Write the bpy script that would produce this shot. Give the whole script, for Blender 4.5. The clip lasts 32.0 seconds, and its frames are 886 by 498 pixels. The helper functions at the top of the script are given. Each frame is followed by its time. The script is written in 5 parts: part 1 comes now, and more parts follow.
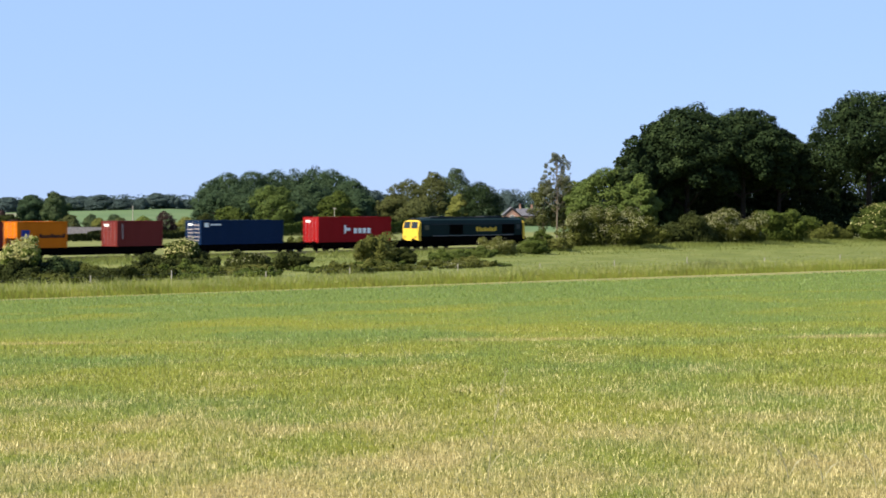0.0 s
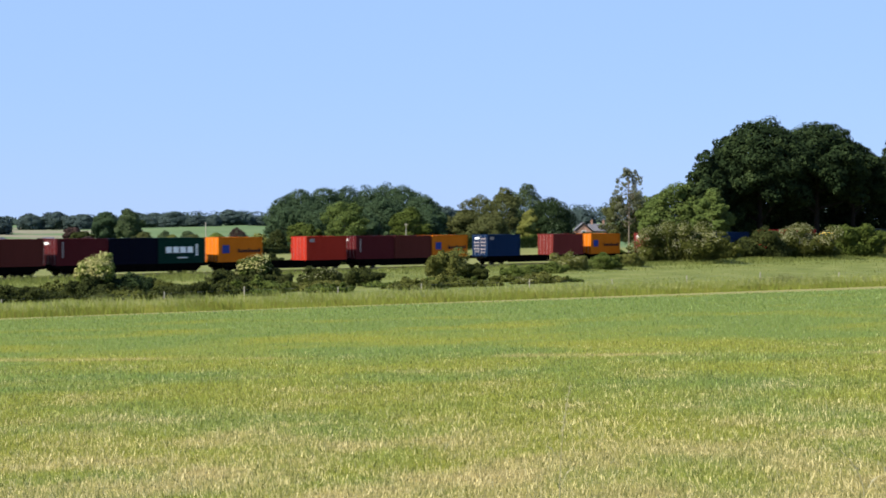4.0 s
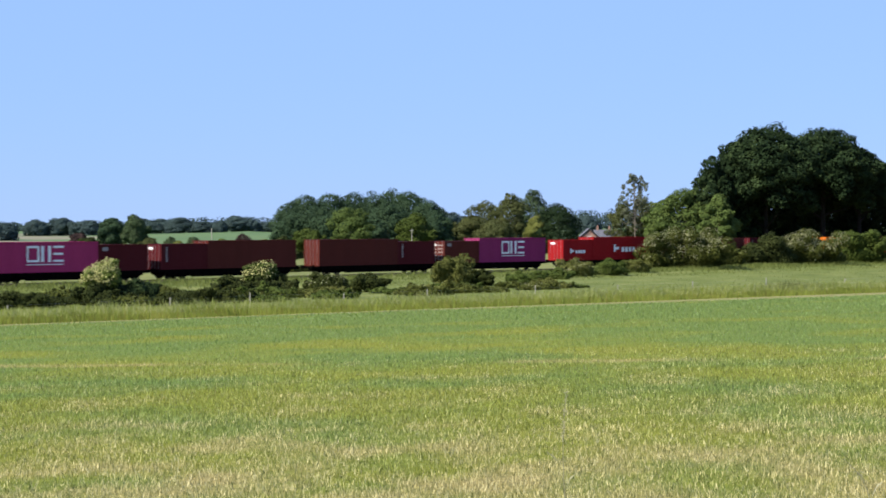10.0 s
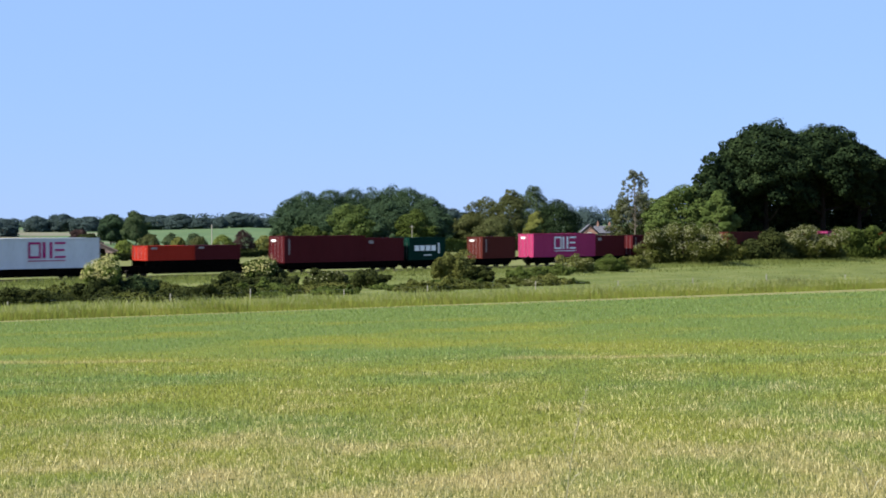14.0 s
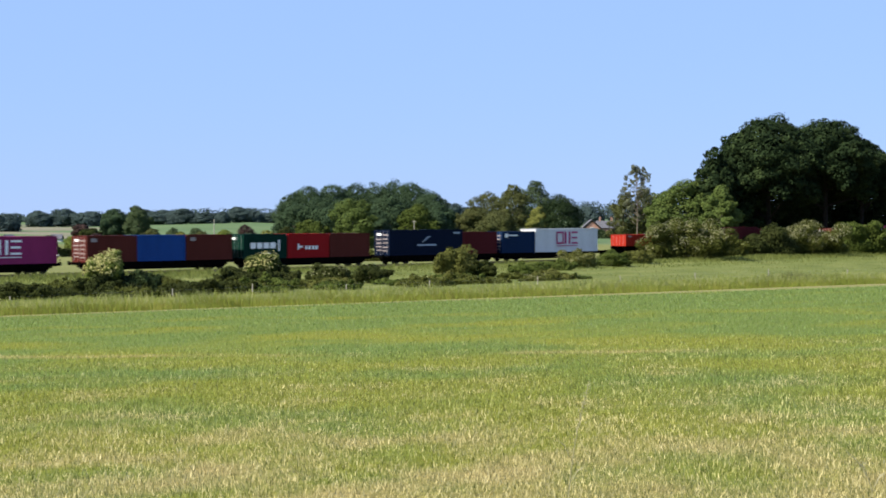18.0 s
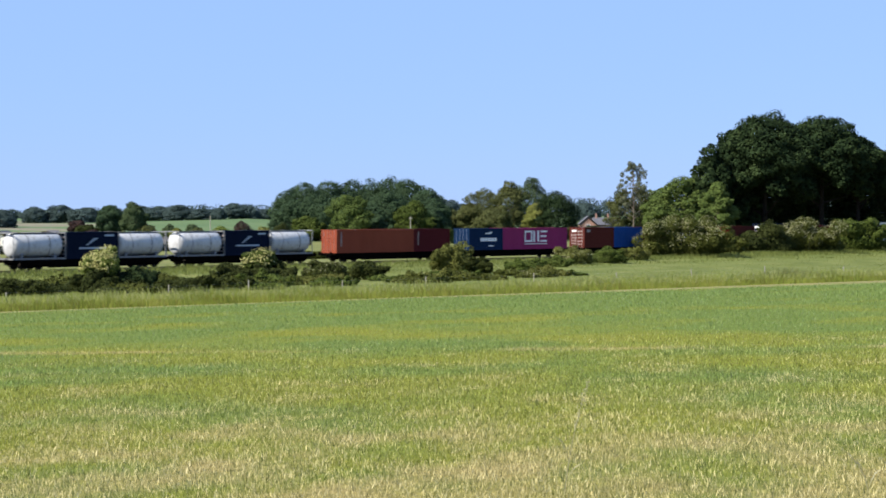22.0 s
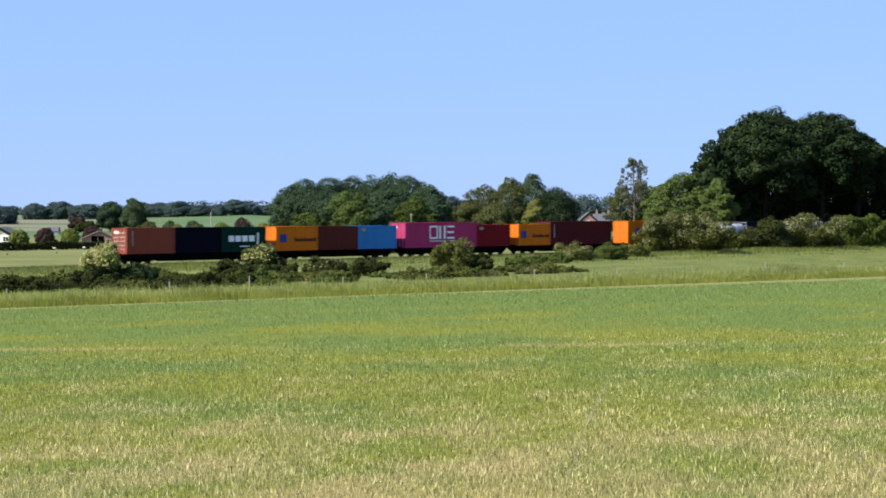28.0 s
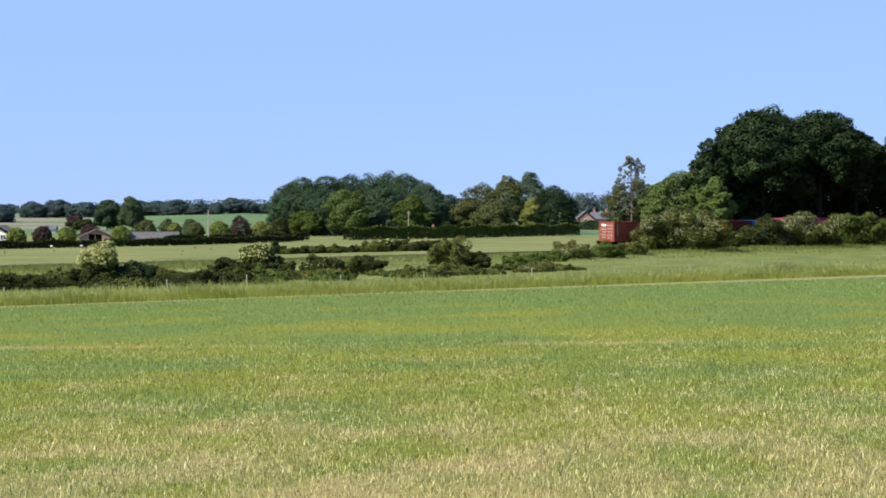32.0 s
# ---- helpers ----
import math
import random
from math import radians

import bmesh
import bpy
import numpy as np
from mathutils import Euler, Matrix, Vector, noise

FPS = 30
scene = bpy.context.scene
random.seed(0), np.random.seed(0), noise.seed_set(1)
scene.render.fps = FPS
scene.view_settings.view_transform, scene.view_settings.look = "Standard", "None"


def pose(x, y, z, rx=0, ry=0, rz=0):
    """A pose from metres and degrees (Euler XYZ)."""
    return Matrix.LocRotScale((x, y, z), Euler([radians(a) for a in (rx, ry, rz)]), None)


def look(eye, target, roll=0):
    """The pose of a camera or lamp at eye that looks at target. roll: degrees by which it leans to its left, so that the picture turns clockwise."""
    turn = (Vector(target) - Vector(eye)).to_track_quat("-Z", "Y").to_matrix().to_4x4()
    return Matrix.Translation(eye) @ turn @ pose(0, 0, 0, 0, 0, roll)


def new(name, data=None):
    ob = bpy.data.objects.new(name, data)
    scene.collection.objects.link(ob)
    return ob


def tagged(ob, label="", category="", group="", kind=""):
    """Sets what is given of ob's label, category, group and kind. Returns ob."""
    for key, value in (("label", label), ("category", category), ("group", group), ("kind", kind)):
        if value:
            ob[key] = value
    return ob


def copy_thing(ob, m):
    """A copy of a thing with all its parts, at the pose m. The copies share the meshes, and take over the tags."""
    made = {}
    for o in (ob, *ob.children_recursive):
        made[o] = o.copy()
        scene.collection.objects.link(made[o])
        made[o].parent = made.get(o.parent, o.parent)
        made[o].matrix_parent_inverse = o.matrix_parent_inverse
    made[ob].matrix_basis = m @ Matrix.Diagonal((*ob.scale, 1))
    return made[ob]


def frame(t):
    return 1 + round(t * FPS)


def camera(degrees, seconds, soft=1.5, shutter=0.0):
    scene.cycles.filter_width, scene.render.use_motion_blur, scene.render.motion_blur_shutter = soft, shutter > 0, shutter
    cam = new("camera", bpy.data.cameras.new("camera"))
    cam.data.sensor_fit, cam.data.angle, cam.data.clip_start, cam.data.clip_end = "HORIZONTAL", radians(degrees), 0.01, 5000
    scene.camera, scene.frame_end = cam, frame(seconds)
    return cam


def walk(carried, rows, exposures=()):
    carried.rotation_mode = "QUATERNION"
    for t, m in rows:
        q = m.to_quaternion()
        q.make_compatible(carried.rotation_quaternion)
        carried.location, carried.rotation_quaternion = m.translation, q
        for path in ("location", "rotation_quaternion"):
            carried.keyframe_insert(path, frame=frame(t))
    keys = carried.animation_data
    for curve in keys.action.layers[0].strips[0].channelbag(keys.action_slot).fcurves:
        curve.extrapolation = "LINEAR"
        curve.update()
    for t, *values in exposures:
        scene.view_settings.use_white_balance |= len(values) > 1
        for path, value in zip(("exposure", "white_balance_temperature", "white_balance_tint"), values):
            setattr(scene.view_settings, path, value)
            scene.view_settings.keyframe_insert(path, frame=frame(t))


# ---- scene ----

# ---------------------------------------------------------------- camera
EYE = 1.6
cam = camera(26.73, 32.0, 1.75, 0.4)


def aim(pitch, heading, lean):
    return pose(0, 0, EYE, 90 + pitch, 0, -heading) @ pose(0, 0, 0, 0, 0, lean)


walk(cam, [(t, aim(p, h, r)) for t, p, h, r in (
    (0, -1.476, 2.377, 0.242), (0.5, -1.403, 2.375, 0.238), (1, -1.304, 2.122, 0.203), (1.5, -1.214, 1.793, 0.144), (2, -1.171, 1.537, 0.125),
    (2.5, -1.136, 0.978, 0.112), (3, -1.047, 0.414, 0.079), (3.5, -1.022, 0.217, 0.077), (5.5, -0.894, 0.141, -0.019), (6, -0.878, 0.183, -0.001),
    (6.5, -0.852, 0.130, 0.006), (7, -0.831, 0.210, 0.026), (7.5, -0.828, 0.198, 0.028), (8, -0.823, 0.039, -0.004), (8.5, -0.827, 0.019, 0.020),
    (9, -0.825, 0.000, -0.000), (9.5, -0.818, -0.044, 0.007), (10, -0.816, 0.000, 0.025), (10.5, -0.826, 0.105, 0.019), (11, -0.829, 0.160, 0.021),
    (11.5, -0.843, 0.163, 0.042), (12, -0.856, 0.122, 0.025), (12.5, -0.881, 0.049, 0.028), (13, -0.900, 0.022, 0.012), (13.5, -0.917, 0.002, 0.047),
    (14, -0.934, -0.006, 0.015), (14.5, -0.955, -0.009, 0.027), (16.5, -1.019, -0.056, 0.042), (17, -1.050, -0.065, 0.082), (17.5, -1.069, -0.047, 0.036),
    (18, -1.090, -0.072, 0.031), (18.5, -1.098, -0.076, 0.062), (19, -1.101, -0.068, 0.058), (19.5, -1.103, -0.003, 0.045), (20, -1.150, 0.043, 0.064),
    (20.5, -1.149, 0.024, 0.065), (21, -1.130, 0.019, 0.040), (21.5, -1.170, 0.027, 0.053), (22, -1.196, 0.042, 0.090), (22.5, -1.204, 0.049, 0.071),
    (23, -1.206, 0.161, 0.054), (23.5, -1.232, 0.161, 0.071), (24, -1.258, 0.119, 0.068), (24.5, -1.233, 0.073, 0.049), (25, -1.269, 0.002, 0.067),
    (25.5, -1.261, 0.002, 0.038), (27.5, -1.305, 0.008, 0.039), (28, -1.310, 0.025, 0.069), (28.5, -1.333, -0.011, 0.075), (29, -1.327, -0.033, 0.094),
    (29.5, -1.403, 0.079, 0.134), (30, -1.377, 0.124, 0.140), (30.5, -1.357, 0.174, 0.062), (31, -1.366, 0.163, 0.103), (31.5, -1.364, 0.074, 0.061),
    (32, -1.363, 0.102, 0.078),
)], ((0, 1.14, 7100, 10), (2, 1.12, 7050, 10), (3.5, 1.10, 6900, 10), (6, 1.02, 6500, 10), (13, 1.01, 6450, 10), (17, 1.02, 6720, 10), (18.5, 1.03, 6780, 10), (20, 1.03, 6720, 10), (22, 1.02, 6580, 10), (25, 1.02, 6550, 10), (32, 1.01, 6500, 10)))

# ---------------------------------------------------------------- light
SUN_UP, SUN_X, SUN_Y = 43.0, -0.87, -0.49
world = bpy.data.worlds.new("sky")
scene.world = world
world.use_nodes = True
wn = world.node_tree.nodes
sky = wn.new("ShaderNodeTexSky")
sky.sky_type, sky.sun_disc = "NISHITA", False
sky.sun_elevation = radians(SUN_UP)
sky.sun_rotation = math.atan2(SUN_X, SUN_Y)
sky.altitude, sky.air_density, sky.dust_density, sky.ozone_density = 50, 0.95, 0.0, 8.0
haze = wn.new("ShaderNodeMix")
haze.data_type = "RGBA"
haze.inputs[0].default_value = 0.78
haze.inputs[7].default_value = (3.9, 6.2, 11.6, 1)
world.node_tree.links.new(sky.outputs[0], haze.inputs[6])
world.node_tree.links.new(haze.outputs[2], wn["Background"].inputs[0])
wn["Background"].inputs[1].default_value = 0.05
sun = new("sun", bpy.data.lights.new("sun", "SUN"))
sun.data.energy, sun.data.angle, sun.data.color = 5.0, radians(0.53), (1.0, 0.95, 0.86)
sun.matrix_world = look((SUN_X * 80, SUN_Y * 80, math.tan(radians(SUN_UP)) * 80), (0, 0, 0))

# ---------------------------------------------------------------- plan
PHI = math.atan2(3300, 3108.8)          # heading of the railway from the x axis
CD, SD = math.cos(PHI), math.sin(PHI)
TRACK_U, RAIL_Z = 150.42, -4.2


def plan(u, w):
    """u: metres from the camera across the railway, w: along it."""
    return -SD * u + CD * w, CD * u + SD * w


def field_edge(w):
    return 65.5 - (min(max(w, -40), 200) - 43.5) * 0.14


def crop_edge(w):
    """Where the sown crop stops, short of a bare strip."""
    return field_edge(w) * (0.962 - 0.105 * min(max((w - 60) / 25, 0), 1))


def rise(u, w):
    """The low green hill beyond the lane."""
    x, y = plan(u, w)
    return 3.8 * math.exp(-((x / y + 0.11) / 0.05) ** 2) * min(1, (y - 650) / 350) if y > 650 else 0.0


def height(u, w):
    ub = field_edge(w)
    if u <= 0:
        return 0.0
    if u < ub:
        return -2.6 * u / ub
    if u < 145:
        return float(np.interp(u, (ub, ub + 5, 112, 135, 141, 145), (-2.6, -2.95, -4.45, -4.7, -4.35, -4.3)))
    return float(np.interp(u, (145, 146.6, 153.4, 156, 165, 330, 480, 600, 800, 1300, 2600), (-4.3, -4.4, -4.4, -4.6, -4.9, -7.5, -8.0, -7.0, -5.2, -4.4, -7.0))) + rise(u, w)


def land(x, y):
    return height(-SD * x + CD * y, CD * x + SD * y)


# ---------------------------------------------------------------- materials
def shader(name, rough=0.6, metal=0.0):
    m = bpy.data.materials.new(name)
    m.use_nodes = True
    b = m.node_tree.nodes["Principled BSDF"]
    b.inputs["Roughness"].default_value, b.inputs["Metallic"].default_value = rough, metal
    return m, m.node_tree.nodes, m.node_tree.links, b


def ramp(nodes, stops):
    r = nodes.new("ShaderNodeValToRGB")
    e = r.color_ramp.elements
    while len(e) < len(stops):
        e.new(0.5)
    for el, (p, c) in zip(e, stops):
        el.position, el.color = p, (*c, 1)
    return r


def noise_tex(nodes, links, scale, detail=4, source="Position", stretch=None):
    g = nodes.new("ShaderNodeNewGeometry") if source == "Position" else nodes.new("ShaderNodeTexCoord")
    n = nodes.new("ShaderNodeTexNoise")
    n.inputs["Scale"].default_value, n.inputs["Detail"].default_value = scale, detail
    out = g.outputs[source]
    if stretch:
        k = nodes.new("ShaderNodeMapping")
        k.inputs["Scale"].default_value = stretch
        links.new(out, k.inputs[0])
        out = k.outputs[0]
    links.new(out, n.inputs["Vector"])
    return n


def mixed(nodes, links, fac, a, b, how="MIX"):
    x = nodes.new("ShaderNodeMix")
    x.data_type, x.blend_type = "RGBA", how
    for sock, v in ((x.inputs[0], fac), (x.inputs[6], a), (x.inputs[7], b)):
        if hasattr(v, "is_output"):
            links.new(v, sock)
        elif isinstance(v, tuple):
            sock.default_value = (*v, 1)
        else:
            sock.default_value = v
    return x.outputs[2]


def bumped(nodes, links, b, n, strength, distance=0.02):
    k = nodes.new("ShaderNodeBump")
    k.inputs["Strength"].default_value, k.inputs["Distance"].default_value = strength, distance
    links.new(n.outputs["Fac"], k.inputs["Height"])
    links.new(k.outputs[0], b.inputs["Normal"])


def foliage(name, dark, mid, light, thin=0.1):
    """Leaves: each clump its own shade, a slow drift over the crown, and light through the blade."""
    m, n, l, b = shader(name, 0.8)
    g = n.new("ShaderNodeNewGeometry")
    r = ramp(n, ((0.0, dark), (0.55, mid), (1.0, light)))
    big = noise_tex(n, l, 0.35, 2)
    ad = n.new("ShaderNodeMath")
    ad.operation = "MULTIPLY_ADD"
    l.new(g.outputs["Random Per Island"], ad.inputs[0])
    ad.inputs[1].default_value = 0.22
    sub = n.new("ShaderNodeMath")
    sub.operation = "MULTIPLY_ADD"
    l.new(big.outputs["Fac"], sub.inputs[0])
    sub.inputs[1].default_value, sub.inputs[2].default_value = 1.1, -0.16
    l.new(sub.outputs[0], ad.inputs[2])
    l.new(ad.outputs[0], r.inputs[0])
    l.new(r.outputs[0], b.inputs["Base Color"])
    t = n.new("ShaderNodeBsdfTranslucent")
    l.new(r.outputs[0], t.inputs["Color"])
    x = n.new("ShaderNodeMixShader")
    x.inputs[0].default_value = thin
    l.new(b.outputs[0], x.inputs[1])
    l.new(t.outputs[0], x.inputs[2])
    l.new(x.outputs[0], n["Material Output"].inputs[0])
    b.inputs["Specular IOR Level"].default_value = 0.05
    return m


def crop_colour(n, l, scatter=0.0, straw=(0.50, 0.43, 0.195)):
    """Young cereal: blue-green and yellow-green drifts with pale, dried patches; bluer and less dry with distance."""
    a = noise_tex(n, l, 0.2, 6, stretch=(1, 0.8, 0))
    c = noise_tex(n, l, 0.8, 6, stretch=(1, 0.7, 0))
    green = ramp(n, ((0.35, CROP_BLUE), (0.52, CROP_GREEN), (0.68, CROP_YELLOW)))
    sp = n.new("ShaderNodeSeparateXYZ")
    g = n.new("ShaderNodeNewGeometry")
    l.new(g.outputs["Position"], sp.inputs[0])
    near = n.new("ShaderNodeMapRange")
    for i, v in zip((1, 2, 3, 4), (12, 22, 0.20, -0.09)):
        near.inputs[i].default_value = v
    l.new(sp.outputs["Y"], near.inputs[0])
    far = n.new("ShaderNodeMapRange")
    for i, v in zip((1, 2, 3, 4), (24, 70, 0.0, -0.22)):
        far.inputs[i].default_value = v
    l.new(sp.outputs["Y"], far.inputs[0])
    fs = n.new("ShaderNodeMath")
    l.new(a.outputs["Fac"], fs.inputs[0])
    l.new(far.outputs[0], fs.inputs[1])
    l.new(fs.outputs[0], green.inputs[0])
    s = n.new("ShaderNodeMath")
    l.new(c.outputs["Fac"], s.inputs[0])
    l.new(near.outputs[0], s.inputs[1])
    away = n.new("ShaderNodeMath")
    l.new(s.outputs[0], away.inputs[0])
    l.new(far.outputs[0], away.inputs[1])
    sc = n.new("ShaderNodeMath")
    sc.operation = "MULTIPLY_ADD"
    l.new(g.outputs["Random Per Island"], sc.inputs[0])
    sc.inputs[1].default_value = scatter
    l.new(away.outputs[0], sc.inputs[2])
    dry = ramp(n, ((0.50 + scatter / 2, (0, 0, 0)), (0.80 + scatter / 2, (1, 1, 1))))
    l.new(sc.outputs[0], dry.inputs[0])
    strip = noise_tex(n, l, 0.5, 3, stretch=(0.6, 1, 0))
    # a thin pale tramline across the field
    off = n.new("ShaderNodeMath")
    off.operation = "MULTIPLY_ADD"
    l.new(sp.outputs["X"], off.inputs[0])
    off.inputs[1].default_value = 0.35
    l.new(sp.outputs["Y"], off.inputs[2])
    line = ramp(n, ((0.0, (0, 0, 0)), (0.45, (0, 0, 0)), (0.5, (1, 1, 1)), (0.55, (0, 0, 0))))
    mr = n.new("ShaderNodeMapRange")
    mr.inputs[1].default_value, mr.inputs[2].default_value = TRAMLINE - 8, TRAMLINE + 8
    l.new(off.outputs[0], mr.inputs[0])
    l.new(mr.outputs[0], line.inputs[0])
    ln = mixed(n, l, 1.0, line.outputs[0], ramp_of(n, l, strip, 0.46, 0.6), "MULTIPLY")
    both = mixed(n, l, 1.0, dry.outputs[0], ln, "SCREEN")
    return mixed(n, l, both, green.outputs[0], straw)


def ramp_of(n, l, tex, a, b):
    r = ramp(n, ((a, (0, 0, 0)), (b, (1, 1, 1))))
    l.new(tex.outputs["Fac"], r.inputs[0])
    return r.outputs[0]


TRAMLINE = 32.7


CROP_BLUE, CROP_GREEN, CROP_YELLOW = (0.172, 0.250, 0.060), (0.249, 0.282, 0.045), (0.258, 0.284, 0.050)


def crop_soil():
    m, n, l, b = shader("crop_ground", 0.9)
    fine = noise_tex(n, l, 9, 6)
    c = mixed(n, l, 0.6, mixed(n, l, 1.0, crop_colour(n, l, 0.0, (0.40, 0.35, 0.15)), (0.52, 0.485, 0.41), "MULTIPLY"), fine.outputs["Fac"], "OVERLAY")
    l.new(c, b.inputs["Base Color"])
    bumped(n, l, b, fine, 0.6, 0.08)
    b.inputs["Specular IOR Level"].default_value = 0.06
    return m


def crop_blade(name, dark, light, scatter):
    m, n, l, b = shader(name, 0.55)
    g = n.new("ShaderNodeNewGeometry")
    r = ramp(n, ((0.0, (dark, dark * 0.97, dark * 0.7)), (0.7, (1.0, 1.0, 1.0)), (1.0, (light, light, light * 1.1))))
    l.new(g.outputs["Random Per Island"], r.inputs[0])
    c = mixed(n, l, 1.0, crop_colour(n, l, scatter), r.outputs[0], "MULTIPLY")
    l.new(c, b.inputs["Base Color"])
    t = n.new("ShaderNodeBsdfTranslucent")
    l.new(c, t.inputs["Color"])
    x = n.new("ShaderNodeMixShader")
    x.inputs[0].default_value = 0.42
    l.new(b.outputs[0], x.inputs[1])
    l.new(t.outputs[0], x.inputs[2])
    l.new(x.outputs[0], n["Material Output"].inputs[0])
    return m


def turf(name, a, b_, c, scale=0.2):
    m, n, l, b = shader(name, 0.9)
    k = noise_tex(n, l, scale, 6)
    f = noise_tex(n, l, 3.0, 5)
    r = ramp(n, ((0.35, a), (0.52, b_), (0.68, c)))
    l.new(k.outputs["Fac"], r.inputs[0])
    l.new(mixed(n, l, 0.45, r.outputs[0], f.outputs["Fac"], "OVERLAY"), b.inputs["Base Color"])
    bumped(n, l, b, f, 0.5, 0.15)
    b.inputs["Specular IOR Level"].default_value = 0.06
    return m


def painted(name, colour, rough=0.55, metal=0.0, dirt=(0.022, 0.017, 0.014), wear=0.25):
    """Paint with streaked grime and slow fading."""
    m, n, l, b = shader(name, rough, metal)
    b.inputs["Specular IOR Level"].default_value = 0.03
    big = noise_tex(n, l, 0.7, 5, "Object", (1, 1, 0.25))
    small = noise_tex(n, l, 6, 4, "Object", (1, 1, 0.2))
    fade = mixed(n, l, big.outputs["Fac"], tuple(v * 0.8 for v in colour), tuple(min(1, v * 1.15 + 0.0015) for v in colour))
    r = ramp(n, ((0.52, (0, 0, 0)), (0.8, (wear, wear, wear))))
    l.new(small.outputs["Fac"], r.inputs[0])
    l.new(mixed(n, l, r.outputs[0], fade, dirt), b.inputs["Base Color"])
    bumped(n, l, b, small, 0.1, 0.01)
    return m


def stone(name, a, b_, scale=8, rough=0.9):
    m, n, l, b = shader(name, rough)
    k = noise_tex(n, l, scale, 8)
    r = ramp(n, ((0.3, a), (0.7, b_)))
    l.new(k.outputs["Fac"], r.inputs[0])
    l.new(r.outputs[0], b.inputs["Base Color"])
    bumped(n, l, b, k, 0.8, 0.05)
    b.inputs["Specular IOR Level"].default_value = 0.12
    return m


M_SOIL = crop_soil()
M_BLADE, M_FARBLADE = crop_blade("crop_blades", 0.24, 1.75, 0.5), crop_blade("distant_crop_blades", 0.60, 1.35, 0.30)
M_ROUGH = turf("rough_grass", (0.078, 0.096, 0.024), (0.106, 0.124, 0.033), (0.142, 0.150, 0.050), 0.25)
M_STRIP = turf("bare_strip", (0.150, 0.150, 0.05), (0.185, 0.165, 0.065), (0.135, 0.148, 0.043), 0.9)
M_PASTURE = turf("pasture", (0.098, 0.112, 0.036), (0.124, 0.132, 0.044), (0.150, 0.150, 0.054), 0.07)
M_FARGREEN = turf("far_green", (0.069, 0.110, 0.049), (0.081, 0.123, 0.053), (0.095, 0.131, 0.060), 0.02)
M_FARTAN = turf("far_tan", (0.135, 0.13, 0.088), (0.15, 0.142, 0.096), (0.165, 0.15, 0.105), 0.02)
M_BALLAST = stone("ballast", (0.07, 0.065, 0.035), (0.14, 0.13, 0.075), 14)
M_BARK = stone("bark", (0.07, 0.055, 0.04), (0.20, 0.17, 0.13), 5)
# near-black oak bark and leaves: the canopy's shade is put into their colour
M_OAKBARK = stone("oak_bark_shaded", (0.008, 0.007, 0.006), (0.026, 0.022, 0.018), 5)
M_OAK = foliage("oak_leaves_shaded", (0.005, 0.010, 0.004), (0.014, 0.025, 0.009), (0.056, 0.080, 0.028), 0.02)
M_WOODLEAF = foliage("wood_leaves", (0.027, 0.043, 0.021), (0.047, 0.068, 0.029), (0.076, 0.099, 0.041))
# wood green turned darker and bluer, with the haze mixed into it
M_COPSE = foliage("copse_leaves_hazed", (0.018, 0.034, 0.018), (0.032, 0.054, 0.026), (0.052, 0.080, 0.036))
M_LIME = foliage("light_leaves", (0.026, 0.040, 0.008), (0.050, 0.069, 0.014), (0.089, 0.113, 0.028))
M_OLIVE = foliage("olive_leaves", (0.035, 0.043, 0.014), (0.061, 0.069, 0.023), (0.098, 0.102, 0.040))
M_SPRING = foliage("spring_leaves", (0.055, 0.078, 0.015), (0.102, 0.130, 0.027), (0.157, 0.184, 0.047))
M_ASH = foliage("ash_leaves", (0.032, 0.051, 0.013), (0.064, 0.091, 0.023), (0.110, 0.138, 0.040))
M_HAW = foliage("hawthorn_leaves", (0.044, 0.049, 0.013), (0.087, 0.093, 0.023), (0.149, 0.148, 0.044))
M_COPPER = foliage("copper_leaves", (0.020, 0.014, 0.013), (0.040, 0.025, 0.022), (0.070, 0.047, 0.035))
M_GOLD = foliage("golden_leaves", (0.064, 0.076, 0.018), (0.116, 0.123, 0.030), (0.173, 0.173, 0.053))
# blue-grey leaf green: distance haze is put into the colour
M_FAR = foliage("far_leaves_hazed", (0.034, 0.052, 0.052), (0.042, 0.063, 0.058), (0.052, 0.074, 0.066))
M_HEDGE = foliage("hedge_leaves", (0.013, 0.019, 0.005), (0.027, 0.034, 0.009), (0.052, 0.060, 0.018))
M_SCRUB = foliage("scrub_leaves", (0.030, 0.038, 0.008), (0.057, 0.065, 0.014), (0.085, 0.089, 0.024))
M_BRAMBLE = foliage("bramble_leaves", (0.014, 0.018, 0.005), (0.027, 0.034, 0.008), (0.044, 0.050, 0.014))
M_BLOSSOM = foliage("blossom", (0.258, 0.250, 0.078), (0.360, 0.345, 0.141), (0.470, 0.446, 0.235), 0.2)
M_MAY = foliage("may_blossom_sunlit_tips", (0.165, 0.172, 0.085), (0.235, 0.235, 0.125), (0.33, 0.32, 0.19), 0.2)
M_TALL = foliage("tall_grass", (0.123, 0.162, 0.029), (0.235, 0.274, 0.050), (0.386, 0.375, 0.094), 0.5)
M_DRY = foliage("dry_grass", (0.15, 0.15, 0.036), (0.215, 0.205, 0.05), (0.30, 0.27, 0.085), 0.4)
M_HEADS = foliage("grass_heads", (0.216, 0.232, 0.079), (0.313, 0.324, 0.121), (0.464, 0.454, 0.210), 0.5)
M_MEADOW = foliage("meadow_grass", (0.105, 0.128, 0.032), (0.148, 0.172, 0.046), (0.20, 0.215, 0.07), 0.45)
